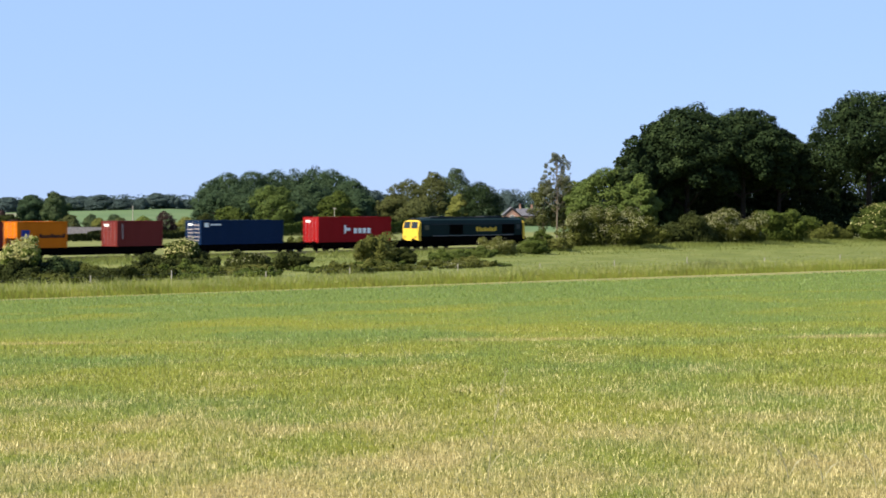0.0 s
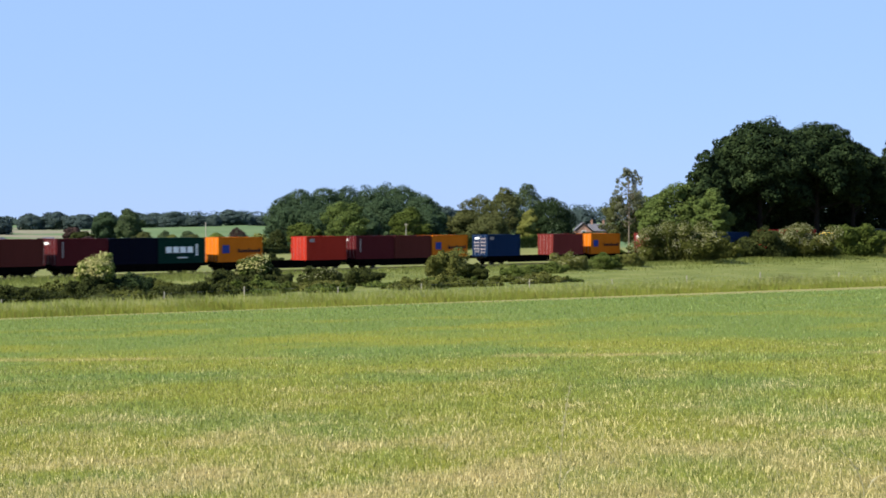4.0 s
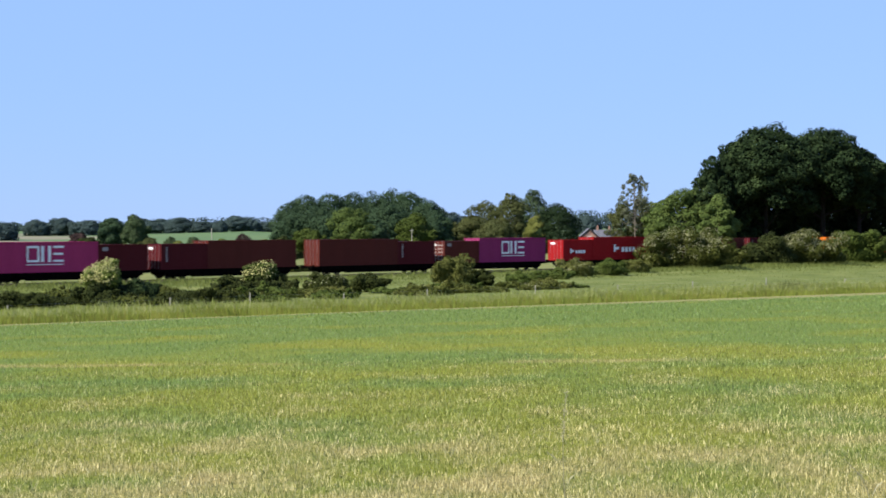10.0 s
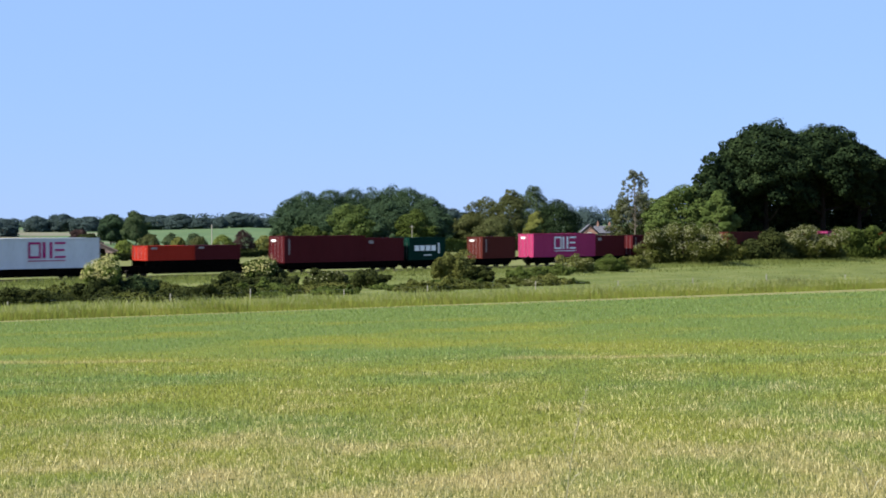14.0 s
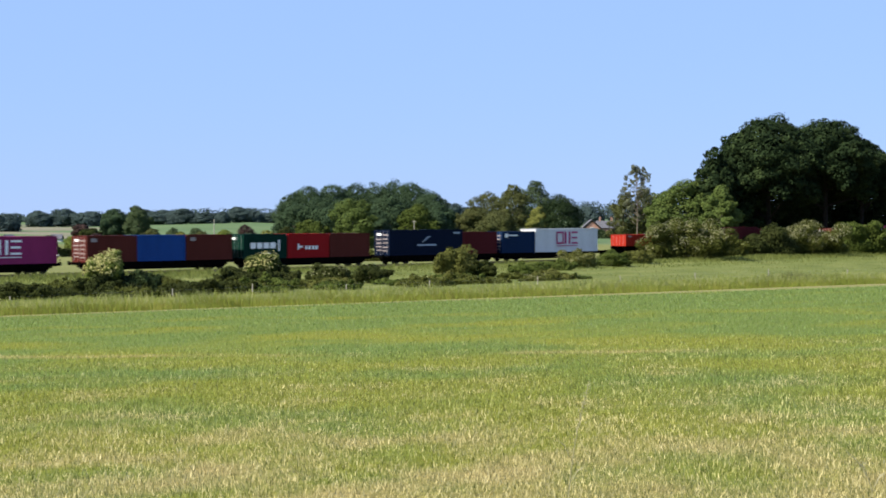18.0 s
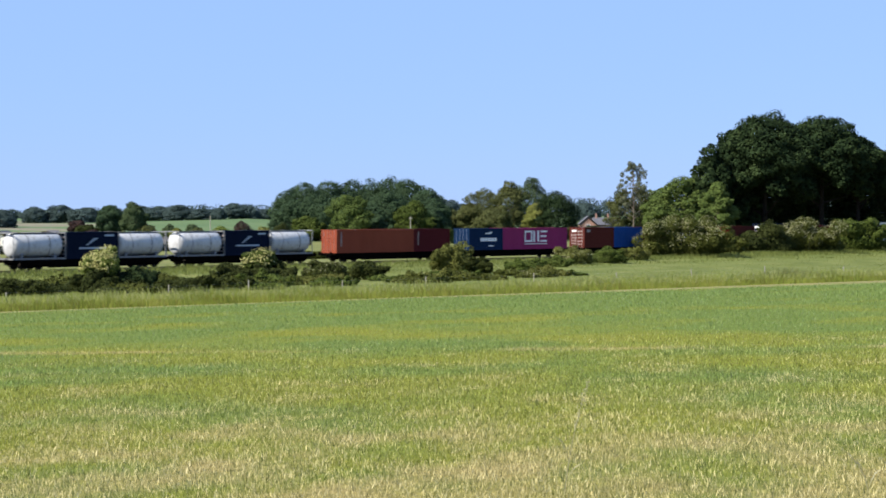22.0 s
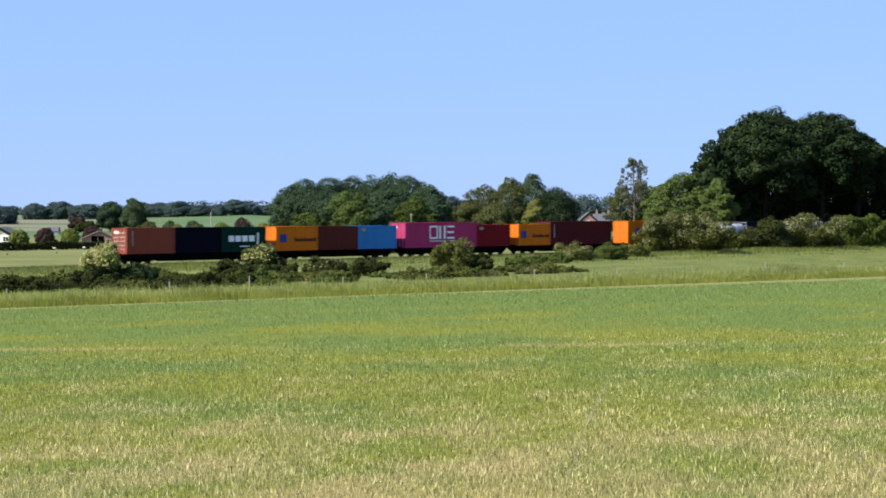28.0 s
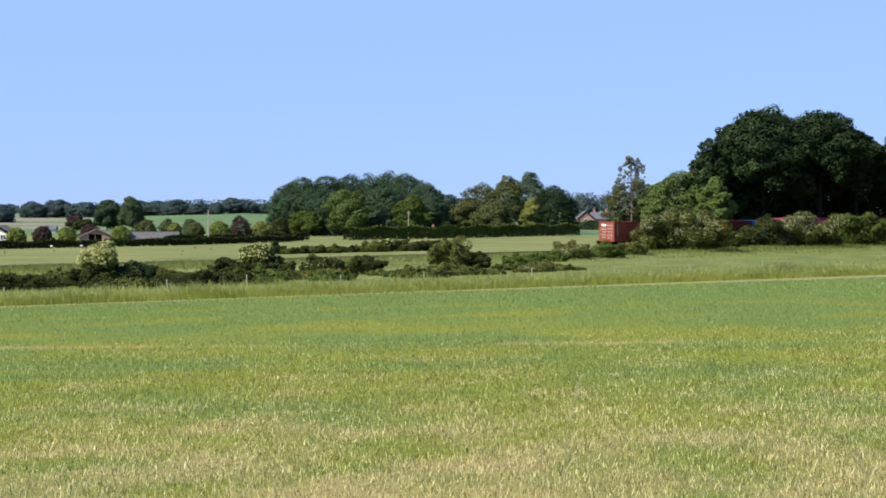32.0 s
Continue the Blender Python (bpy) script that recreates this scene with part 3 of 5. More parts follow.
def block_mark(L, H, style):
    """Plain shapes in place of the operators' lettering: x0, x1, z0, z1 on the near side."""
    if style == "three":
        h0, h1 = H * 0.34, H * 0.87
        t, x = 0.2, -2.1
        m = (h0 + h1) / 2
        return [(x, x + 1.4, h0, h0 + t), (x, x + 1.4, h1 - t, h1), (x, x + t, h0 + t, h1 - t), (x + 1.2, x + 1.4, h0 + t, h1 - t),
                (x + 1.62, x + 1.94, h0, h1), (x + 2.4, x + 2.72, h0, h1),
                (x + 3.0, x + 4.2, h0, h0 + t), (x + 3.0, x + 4.1, m - t / 2, m + t / 2), (x + 3.0, x + 4.2, h1 - t, h1),
                (x, x + 4.2, h0 - 0.28, h0 - 0.2)]
    if style == "line":
        k = 1.0 if L > 8 else 0.66
        x, z = (-1.9 if L > 8 else -1.6), H * 0.34
        return [(x, x + 0.35 * k, z, z + 0.95 * k), (x + 0.35 * k, x + 1.05 * k, z + 0.3 * k, z + 0.62 * k)] + [(x + (1.6 + i * 0.76) * k, x + (2.15 + i * 0.76) * k, z, z + 0.6 * k) for i in range(4)]
    if style == "four":
        x, z = (-2.1 if L < 8 else 1.5), H * 0.41
        return [(x + i * 0.92, x + 0.74 + i * 0.92, z, z + 0.62) for i in range(4)] + [(x + 3.85, x + 4.15, H * 0.3 + i * 0.2, H * 0.3 + 0.15 + i * 0.2) for i in range(6)] + [(x + 1.5, x + 2.8, H * 0.2, H * 0.24)]
    if style == "word":
        k = 1.0 if L > 8 else 0.5
        x, z = (-1.9 if L > 8 else -0.35), H * 0.38
        return [(x + i * 0.57 * k, x + (0.44 + i * 0.57) * k, z, z + (0.55 if i % 5 else 0.8) * k) for i in range(11)]
    if style == "wing":
        return [(-0.8 + i * 0.17, -0.5 + i * 0.22, H * 0.5 + i * 0.12, H * 0.5 + i * 0.12 + 0.1) for i in range(6)] + [(-1.6, 1.6, H * 0.36, H * 0.43)] + [(L / 2 - 1.6, L / 2 - 0.5, H * 0.83, H * 0.9)]
    if style == "curve":
        x, z = -1.0, H * 0.40
        return [(x + i * 0.42, x + 0.34 + i * 0.42, z, z + 0.42) for i in range(7)] + [(-0.2, 0.9, H * 0.74, H * 0.79), (0.5, 1.1, H * 0.79, H * 0.83), (0.4, 1.3, H * 0.16, H * 0.21)]
    if style == "small":
        return [(-L / 2 + 0.5, -L / 2 + 1.2, H * 0.76, H * 0.9)]
    if style == "code":
        return [(-L / 2 + 0.62, -L / 2 + 0.82, H * (0.3 + 0.075 * i), H * (0.36 + 0.075 * i)) for i in range(8)]
    if style == "head":
        return [(-L / 2 + 0.5, -L / 2 + 1.1, H * 0.72, H * 0.9), (-L / 2 + 1.3, -L / 2 + 2.9, H * 0.79, H * 0.85)]
    return []


def freight_container(q0, q1, H, colour, style, label, ink=None, low=0.0):
    L = 12.19 if q1 - q0 > 9 else 6.06
    P = PAINT[colour]
    top = tagged(new("shipping_container"), label, "shipping container", "containers on the train")
    k = (L, H)
    part("shell", shared(("shell", *k), lambda: container_body(L, H), P), P, top)
    part("roof", shared(("roof", *k), lambda: boxes((-L / 2 + 0.05, L / 2 - 0.05, -1.16, 1.16, H - 0.06, H - 0.02)), P), P, top)
    for side in (-1, 1):
        part("top_rail", shared(("top_rail", *k, side), lambda: boxes((-L / 2 + 0.15, L / 2 - 0.15, side * 1.19 - 0.03, side * 1.19 + 0.03, H - 0.1, H)), P), P, top)
        part("bottom_rail", shared(("bottom_rail", *k, side), lambda: boxes((-L / 2 + 0.15, L / 2 - 0.15, side * 1.19 - 0.03, side * 1.19 + 0.03, 0, 0.16)), P), P, top)
        for e in (-1, 1):
            part("corner_post", shared(("corner_post", *k, side, e), lambda: boxes((e * (L / 2 - 0.08) - 0.08, e * (L / 2 - 0.08) + 0.08, side * 1.14 - 0.08, side * 1.14 + 0.08, 0, H)), P), P, top)
        d = part("door", shared(("door", *k, side), lambda: door_leaf(L, H, side), P), P, top)
        for r in (0.24, 0.84):
            part("locking_bar", shared(("locking_bar", *k, side, r), lambda: tube(bmesh.new(), (-L / 2 + 0.008, side * r, 0.1), (-L / 2 + 0.008, side * r, H - 0.08), 0.022, 0.022, 6), M_WIRE), M_WIRE, d)
    for e in (-1, 1):
        part("end_sill", shared(("end_sill", *k, e), lambda: boxes((e * (L / 2 - 0.07) - 0.06, e * (L / 2 - 0.07) + 0.06, -1.06, 1.06, 0.0, 0.14)), P), P, top)
    ink = ink or (M_INKGLARE if style in ("code", "small") else M_WHITE)
    rows = block_mark(L, H, style) + (block_mark(L, H, "code") if style == "small" and H > 2.7 else [])
    if rows:
        for i, r in enumerate(rows):
            part("marking_block", shared(("marking_block", *k, style, i), lambda: mark([r]), ink), ink, top, "painted marking")
    if style not in ("plain", "word", "curve") and colour != "bright" and not (colour == "rust" and L > 8):
        part("door_plate", shared(("door_plate", *k), lambda: boxes((-L / 2 + 0.022, -L / 2 + 0.034, 0.1, 0.80, H * 0.78, H * 0.87)), M_WHITE), M_WHITE, top, "white stencilled plate")
    if (colour == "rust" and L < 8) or (colour in ("maroon", "brown", "marine", "navy") and style in ("head", "wing", "small")):
        # pale bars across the doors stand in for their sunlit, weathered striping
        for i, (a, b, z, t) in enumerate(((0.08, 1.0, 0.60, 0.05), (0.08, 0.86, 0.46, 0.05), (0.08, 0.98, 0.32, 0.045), (0.1, 0.8, 0.19, 0.04), (-0.98, -0.08, 0.78, 0.05), (-0.95, -0.12, 0.62, 0.05), (-0.98, -0.2, 0.47, 0.045), (-0.98, -0.08, 0.30, 0.045), (-0.9, -0.1, 0.16, 0.04))):
            part("glare_bar", shared(("glare_bar", *k, i), lambda: boxes((-L / 2 + 0.022, -L / 2 + 0.034, a, b, H * z, H * (z + t))), M_INKGLARE), M_INKGLARE, top)
    RIDERS.append((top, (q0 + q1) / 2, DECK - low))
    return top


# worn markings, and the pale bars that paint sun onto the doors
M_INKGLARE = painted("worn_ink_and_glare", (0.30, 0.25, 0.235), wear=0.9)
M_PALEINK = painted("faded_blue_ink", (0.28, 0.33, 0.40), wear=0.3)
M_DARKINK = painted("dark_ink", (0.035, 0.022, 0.02), wear=0.05)
M_INK = painted("magenta_ink", (0.35, 0.02, 0.12), wear=0.05)
M_BLUEINK = painted("blue_ink", (0.03, 0.05, 0.22), wear=0.05)
M_TANK = painted("tank_white", (0.42, 0.425, 0.43), 0.4, dirt=(0.12, 0.105, 0.09), wear=0.85)
M_TANKFRAME = painted("tank_frame", (0.17, 0.175, 0.18), 0.5, wear=0.5)

HC, STD = 2.896, 2.591
TEXT = dict(red="red corrugated steel container with white markings", bright="bright red steel container with white plate", chestnut="chestnut-brown steel container with weathered doors", crimson="dark crimson steel container with a white plate", maroon="dark maroon steel container on a flat wagon", brown="dark brown steel container on a flat wagon", rust="rust-brown steel container with sunlit doors", orange="orange steel container with dark markings",
            navy="navy blue steel container with pale markings", marine="deep blue steel container with white markings", blue="mid blue steel container on a flat wagon", sky="light blue steel container with white plate", green="dark green steel container with white block marking", pink="bright pink steel container with white block marking", magenta="faded magenta steel container with white block marking", white="white steel container with magenta block marking", black="blue-black steel container on a flat wagon")
FRONT = ((291.0, 303.3, HC, "red", "line"), (273.3, 285.6, STD, "marine", "head"), (262.0, 268.1, STD, "chestnut", "code"), (249.7, 255.8, STD, "orange", "word"), (242.1, 248.2, STD, "chestnut", "plain"), (229.8, 235.9, STD, "marine", "small"),
         (220.2, 226.3, STD, "orange", "word"), (214.0, 220.1, STD, "brown", "plain"), (207.8, 213.9, STD, "maroon", "code"), (200.3, 206.4, STD, "bright", "small"), (187.9, 194.0, STD, "orange", "word"), (180.1, 186.2, STD, "green", "four"), (174.0, 180.1, STD, "black", "plain"), (167.8, 173.9, STD, "maroon", "code"))
SECOND = ((160.3, 166.4, STD, "brown", "plain"), (148.1, 160.3, STD, "maroon", "small"), (132.6, 144.8, HC, "red", "line"), (126.5, 132.6, STD, "red", "line"), (110.9, 123.1, HC, "magenta", "three"), (104.8, 110.9, STD, "brown", "small"), (97.1, 103.2, STD, "maroon", "code"), (84.9, 97.1, HC, "brown", "plain"),
          (69.3, 81.5, HC, "brown", "plain"), (63.2, 69.3, STD, "maroon", "code"), (55.5, 61.6, STD, "maroon", "small"), (43.3, 55.5, HC, "pink", "three"), (33.9, 40.0, STD, "brown", "code"), (21.4, 27.5, STD, "green", "four"), (14.5, 20.6, STD, "maroon", "small"), (2.3, 14.5, HC, "maroon", "code"))
THIRD = ((-34.0, -21.8, HC, "white", "three"), (-40.2, -34.1, STD, "marine", "head"), (-47.2, -41.1, STD, "maroon", "plain"), (-59.4, -47.2, HC, "navy", "wing"), (-68.6, -62.5, STD, "brown", "plain"), (-74.8, -68.7, STD, "red", "line"), (-81.0, -74.9, STD, "green", "four"), (-88.6, -82.5, STD, "brown", "small"), (-94.8, -88.7, STD, "blue", "plain"),
         (-100.9, -94.8, STD, "brown", "small"), (-116.5, -104.3, STD, "magenta", "three"), (-122.6, -116.5, STD, "marine", "curve"), (-132.0, -125.9, STD, "maroon", "code"), (-144.2, -132.0, STD, "rust", "code"), (-160.1, -154.0, STD, "navy", "wing"), (-179.9, -173.8, STD, "navy", "wing"))
LAST = ((-195.2, -189.1, STD, "navy", "plain"), (-207.4, -195.2, HC, "orange", "word"), (-223.1, -210.9, HC, "maroon", "code"), (-229.2, -223.1, STD, "orange", "word"), (-236.8, -230.7, STD, "crimson", "small"), (-248.9, -236.7, HC, "pink", "three"), (-256.4, -250.3, STD, "sky", "small"), (-262.5, -256.4, STD, "brown", "plain"),
        (-268.6, -262.5, STD, "orange", "word"), (-276.1, -270.0, STD, "green", "four"), (-282.2, -276.1, STD, "black", "plain"), (-288.3, -282.2, STD, "rust", "code"))
for q0, q1, H, col, style in FRONT + SECOND + THIRD + LAST:
    ink = M_INK if col == "white" else M_DARKINK if col == "orange" else M_PALEINK if col == "navy" else None
    c = freight_container(q0, q1, H, col, style, TEXT[col], ink)
    if col == "orange":
        L = 12.19 if q1 - q0 > 9 else 6.06
        x = -L / 2 + (1.6 if L > 8 else 0.55)
        part("side_emblem", shared(("side_emblem", L, H), lambda: mark([(x, x + 0.95, H * 0.36, H * 0.68)]), M_BLUEINK), M_BLUEINK, c, "blue emblem")
for q0, q1, col, style in ((-9.9, -3.8, "maroon", "small"), (-16.0, -9.9, "bright", "small")):
    freight_container(q0, q1, 1.48, col, style, TEXT[col].replace("container", "half-height container"), None, -0.55)


def tank_container(q0, q1):
    L, H, W = 6.06, 2.591, 1.22
    top = tagged(new("tank_container"), "white cylindrical tank container in a grey frame", "tank container", "containers on the train")
    def shell():
        bm = bmesh.new()
        prof = [(-2.88, 0.02), (-2.86, 0.40), (-2.78, 0.85), (-2.64, 1.08), (-2.45, 1.17), (2.45, 1.17), (2.64, 1.08), (2.78, 0.85), (2.86, 0.40), (2.88, 0.02)]
        rings = [[bm.verts.new((x, r * math.cos(k * math.tau / 28), 1.35 + r * math.sin(k * math.tau / 28))) for k in range(28)] for x, r in prof]
        for a, b in zip(rings, rings[1:]):
            for k in range(28):
                bm.faces.new((a[k - 1], a[k], b[k], b[k - 1])).smooth = True
        bmesh.ops.recalc_face_normals(bm, faces=bm.faces)
        return bm
    part("tank_shell", shared(("tank_shell",), shell, M_TANK), M_TANK, top)
    for e in (-1, 1):
        for s in (-1, 1):
            part("corner_post", shared(("tank_post", e, s), lambda: boxes((e * 2.95 - 0.035, e * 2.95 + 0.035, s * 1.15 - 0.035, s * 1.15 + 0.035, 0, H)), M_TANKFRAME), M_TANKFRAME, top)
        for z0, z1 in ((0, 0.14), (H - 0.12, H)):
            part("end_bar", shared(("end_bar", e, z0), lambda: boxes((e * 2.95 - 0.05, e * 2.95 + 0.05, -1.06, 1.06, z0, z1)), M_TANKFRAME), M_TANKFRAME, top)
    for s in (-1, 1):
        part("bottom_rail", shared(("tank_rail", s), lambda: boxes((-2.87, 2.87, s * 1.15 - 0.06, s * 1.15 + 0.06, 0, 0.16)), M_TANKFRAME), M_TANKFRAME, top)
        part("saddle", shared(("saddle", s), lambda: boxes((s * 1.9 - 0.12, s * 1.9 + 0.12, -1.0, 1.0, 0.1, 0.55)), M_TANKFRAME), M_TANKFRAME, top)
        part("tank_band", shared(("tank_band", s), lambda: tube(bmesh.new(), (s * 1.2 - 0.05, 0, 1.35), (s * 1.2 + 0.05, 0, 1.35), 1.182, 1.182, 28), M_TANKFRAME), M_TANKFRAME, top)
    part("walkway", shared(("walkway",), lambda: boxes((-2.8, 2.8, -0.5, -0.1, H - 0.08, H - 0.03), (-0.3, 0.3, -0.1, 0.6, H - 0.1, H - 0.02)), M_TANKFRAME), M_TANKFRAME, top)
    part("manhole", shared(("manhole",), lambda: tube(bmesh.new(), (0.9, 0.2, 2.35), (0.9, 0.2, 2.56), 0.28, 0.26, 14), M_TANKFRAME), M_TANKFRAME, top)
    RIDERS.append((top, (q0 + q1) / 2, DECK))


for q1 in (-147.7, -160.1, -167.7, -179.9):
    tank_container(q1 - 6.06, q1)


def bogie(parent, x):
    b = part("bogie", shared(("bogie", x), lambda: boxes(*[r for s in (-1, 1) for r in ((x - 1.35, x + 1.35, s * 1.0 - 0.07, s * 1.0 + 0.07, 0.38, 0.62), (x - 0.45, x + 0.45, s * 1.0 - 0.09, s * 1.0 + 0.09, 0.25, 0.72), (x - 1.15, x - 0.65, s * 1.08 - 0.05, s * 1.08 + 0.05, 0.3, 0.6), (x + 0.65, x + 1.15, s * 1.08 - 0.05, s * 1.08 + 0.05, 0.3, 0.6))], (x - 0.2, x + 0.2, -0.95, 0.95, 0.45, 0.75)), M_BLACK), M_BLACK, parent)
    for e in (-0.9, 0.9):
        for s in (-1, 1):
            part("wheel", shared(("wheel", x, e, s), lambda: tube(tube(bmesh.new(), (x + e, s * 0.70, 0.42), (x + e, s * 0.83, 0.42), 0.42, 0.42, 20), (x + e, s * 0.67, 0.42), (x + e, s * 0.70, 0.42), 0.45, 0.45, 20), M_STEEL), M_STEEL, b)


def flat_wagon(q0, q1, raised=0.0):
    L = q1 - q0
    a, b = -L / 2, L / 2
    d = DECK
    top = tagged(new("flat_wagon"), "black container wagon with a raised bolster frame" if raised else "black bogie container flat wagon", "railway wagon", "wagons of the train")
    for s in (-1, 1):
        # fish-bellied sill, deepened so its black also stands in for shadow beneath
        part("side_sill", boxes((a, b, s * 1.16 - 0.05, s * 1.16 + 0.05, d - 0.30, d - 0.004), (a + 0.9, b - 0.9, s * 1.16 - 0.04, s * 1.16 + 0.04, d - 0.50, d - 0.30), (a + 4.0, b - 4.0, s * 1.16 - 0.04, s * 1.16 + 0.04, d - 0.78, d - 0.50)), M_BLACK, top)
        if raised:
            part("bolster_frame", boxes((a + 3.2, b - 3.2, s * 1.1 - 0.05, s * 1.1 + 0.05, d, d + raised - 0.005)), M_BLACK, top)
    part("centre_sill", boxes((a, b, -0.25, 0.25, d - 0.5, d - 0.06)), M_BLACK, top)
    for i in range(7):
        x = a + 0.3 + (L - 0.6) * i / 6
        part("cross_bearer", boxes((x - 0.08, x + 0.08, -1.1, 1.1, d - 0.22, d - 0.03)), M_BLACK, top)
    for e in (-1, 1):
        part("headstock", boxes((e * (L / 2) - 0.1, e * (L / 2) + 0.1, -1.2, 1.2, 0.8, 1.02)), M_BLACK, top)
        for s in (-1, 1):
            part("buffer", tube(tube(bmesh.new(), (e * (L / 2 + 0.1), s * 0.87, 0.95), (e * (L / 2 + 0.45), s * 0.87, 0.95), 0.09, 0.09, 8), (e * (L / 2 + 0.45), s * 0.87, 0.95), (e * (L / 2 + 0.5), s * 0.87, 0.95), 0.22, 0.22, 12), M_BLACK, top)
        bogie(top, e * round(L / 2 - 2.3, 2))
    part("brake_gear", boxes((-1.2, 0.6, -0.9, -0.5, 0.35, 0.62), (1.0, 1.8, -1.0, -0.6, 0.3, 0.6)), M_BLACK, top)
    RIDERS.append((top, (q0 + q1) / 2, 0))


DECKS = ((291.2, 309.9), (271.4, 290.0), (249.6, 268.2), (229.7, 248.3), (207.7, 226.4), (187.8, 206.5), (167.7, 186.4), (148.0, 166.5), (126.4, 144.9), (104.7, 123.2), (84.8, 103.3), (63.1, 81.6), (43.2, 61.7), (21.3, 40.1), (2.2, 20.7),
         (-40.3, -21.7), (-59.5, -41.0), (-81.1, -62.4), (-101.0, -82.4), (-122.7, -104.2), (-144.3, -125.8), (-166.2, -147.6), (-186.0, -167.6), (-207.5, -189.0), (-229.3, -210.8), (-249.0, -230.6), (-268.7, -250.2), (-288.5, -269.9))
for a, b in DECKS:
    flat_wagon(a, b)
flat_wagon(-19.3, -0.6, 0.55)


def locomotive(q0):
    """Heavy diesel: flat-fronted cabs, tall grilled sides, round-shouldered roof."""
    L = 20.7
    top = tagged(new("diesel_locomotive"), "dark green diesel freight locomotive with yellow ends", "locomotive")
    g, y, k = painted("loco_green", (0.005, 0.015, 0.015), 0.4), painted("loco_yellow", (0.62, 0.40, 0.05), 0.5, wear=0.35), painted("loco_roof", (0.022, 0.027, 0.03), 0.6)
    def section(bm, x, w, z0, z1, sh):
        pts = [(-w, z0), (-w, z1 - sh), (-w * 0.86, z1 - sh * 0.35), (-w * 0.55, z1), (w * 0.55, z1), (w * 0.86, z1 - sh * 0.35), (w, z1 - sh), (w, z0)]
        return [bm.verts.new((x, p, z)) for p, z in pts]
    def loft(rows, caps=True):
        bm = bmesh.new()
        s = [section(bm, *r) for r in rows]
        for a, b in zip(s, s[1:]):
            for i in range(8):
                bm.faces.new((a[i - 1], a[i], b[i], b[i - 1]))
        if caps:
            bm.faces.new(s[0])
            bm.faces.new(s[-1][::-1])
        bmesh.ops.recalc_face_normals(bm, faces=bm.faces)
        return bm
    part("body", loft([(-L / 2 + 2.4, 1.32, 1.5, 3.72, 0.75), (L / 2 - 2.4, 1.32, 1.5, 3.72, 0.75)]), g, top)
    part("roof", boxes((-7.6, 7.6, -0.8, 0.8, 3.70, 3.82), (-6.0, -3.2, -0.7, 0.7, 3.82, 3.9), (2.8, 6.2, -0.7, 0.7, 3.82, 3.92)), k, top)
    part("cant_rail", boxes((-8.0, 8.0, -1.335, -1.322, 2.9, 2.98), (-8.0, 8.0, 1.322, 1.335, 2.9, 2.98)), k, top)
    part("underframe", boxes((-L / 2 + 0.3, L / 2 - 0.3, -1.29, 1.29, 0.86, 1.495)), M_BLACK, top)
    for e in (-1, 1):
        rows = [(e * (L / 2 - 2.4), 1.32, 1.5, 3.72, 0.75), (e * (L / 2 - 0.62), 1.30, 1.5, 3.66, 0.6), (e * (L / 2 - 0.12), 1.22, 1.0, 2.55, 0.2)]
        cab = part("cab", loft(rows[:2]), g, top)
        part("cab_end", loft([(e * (L / 2 - 0.5), 1.315, 1.0, 3.46, 0.33), (e * (L / 2 - 0.24), 1.29, 1.0, 3.40, 0.28), (e * (L / 2 - 0.05), 1.25, 1.0, 2.45, 0.08)]), y, cab, "bright yellow cab end")
        for s in (-1, 1):
            bm = bmesh.new()
            x0, x1 = e * (L / 2 - 0.03), e * (L / 2 - 0.19)
            v = [bm.verts.new(p) for p in ((x0, s * 0.09, 2.48), (x0, s * 1.12, 2.48), (x1, s * 1.08, 3.28), (x1, s * 0.09, 3.28))]
            f = bm.faces.new(v)
            bmesh.ops.solidify(bm, geom=[f], thickness=0.03)
            part("windscreen", bm, M_GLASS, cab)
            part("cab_window", boxes((e * (L / 2 - 1.5) - 0.4, e * (L / 2 - 1.5) + 0.4, s * 1.335 - 0.012, s * 1.335 + 0.012, 2.3, 2.85)), M_GLASS, cab)
            part("buffer", tube(tube(bmesh.new(), (e * (L / 2 - 0.1), s * 0.87, 1.05), (e * (L / 2 + 0.4), s * 0.87, 1.05), 0.1, 0.1, 8), (e * (L / 2 + 0.4), s * 0.87, 1.05), (e * (L / 2 + 0.46), s * 0.87, 1.05), 0.25, 0.25, 14), M_BLACK, top)
            part("marker_light", tube(bmesh.new(), (e * (L / 2 - 0.06), s * 0.85, 1.45), (e * (L / 2), s * 0.85, 1.45), 0.11, 0.11, 10), M_GLASS, cab)
        part("light_pod", boxes((e * (L / 2 - 0.62) - 0.15, e * (L / 2 - 0.62) + 0.15, -0.25, 0.25, 3.5, 3.74)), k, cab)
        part("air_dam", boxes((e * (L / 2 - 0.2) - 0.12, e * (L / 2 - 0.2) + 0.12, -1.2, 1.2, 0.35, 1.0)), M_BLACK, top)
        b = part("bogie", boxes(*[(e * 6.6 - 2.5, e * 6.6 + 2.5, s * 1.02 - 0.08, s * 1.02 + 0.08, 0.26, 0.86) for s in (-1, 1)], (e * 6.6 - 0.4, e * 6.6 + 0.4, -1.0, 1.0, 0.5, 0.9)), M_BLACK, top)
        for i in (-1, 0, 1):
            for s in (-1, 1):
                part("wheel", tube(bmesh.new(), (e * 6.6 + i * 1.95, s * 0.70, 0.53), (e * 6.6 + i * 1.95, s * 0.84, 0.53), 0.53, 0.53, 20), M_STEEL, b)
    part("fuel_tank", boxes((-3.6, 3.6, -1.25, 1.25, 0.30, 0.857)), M_BLACK, top)
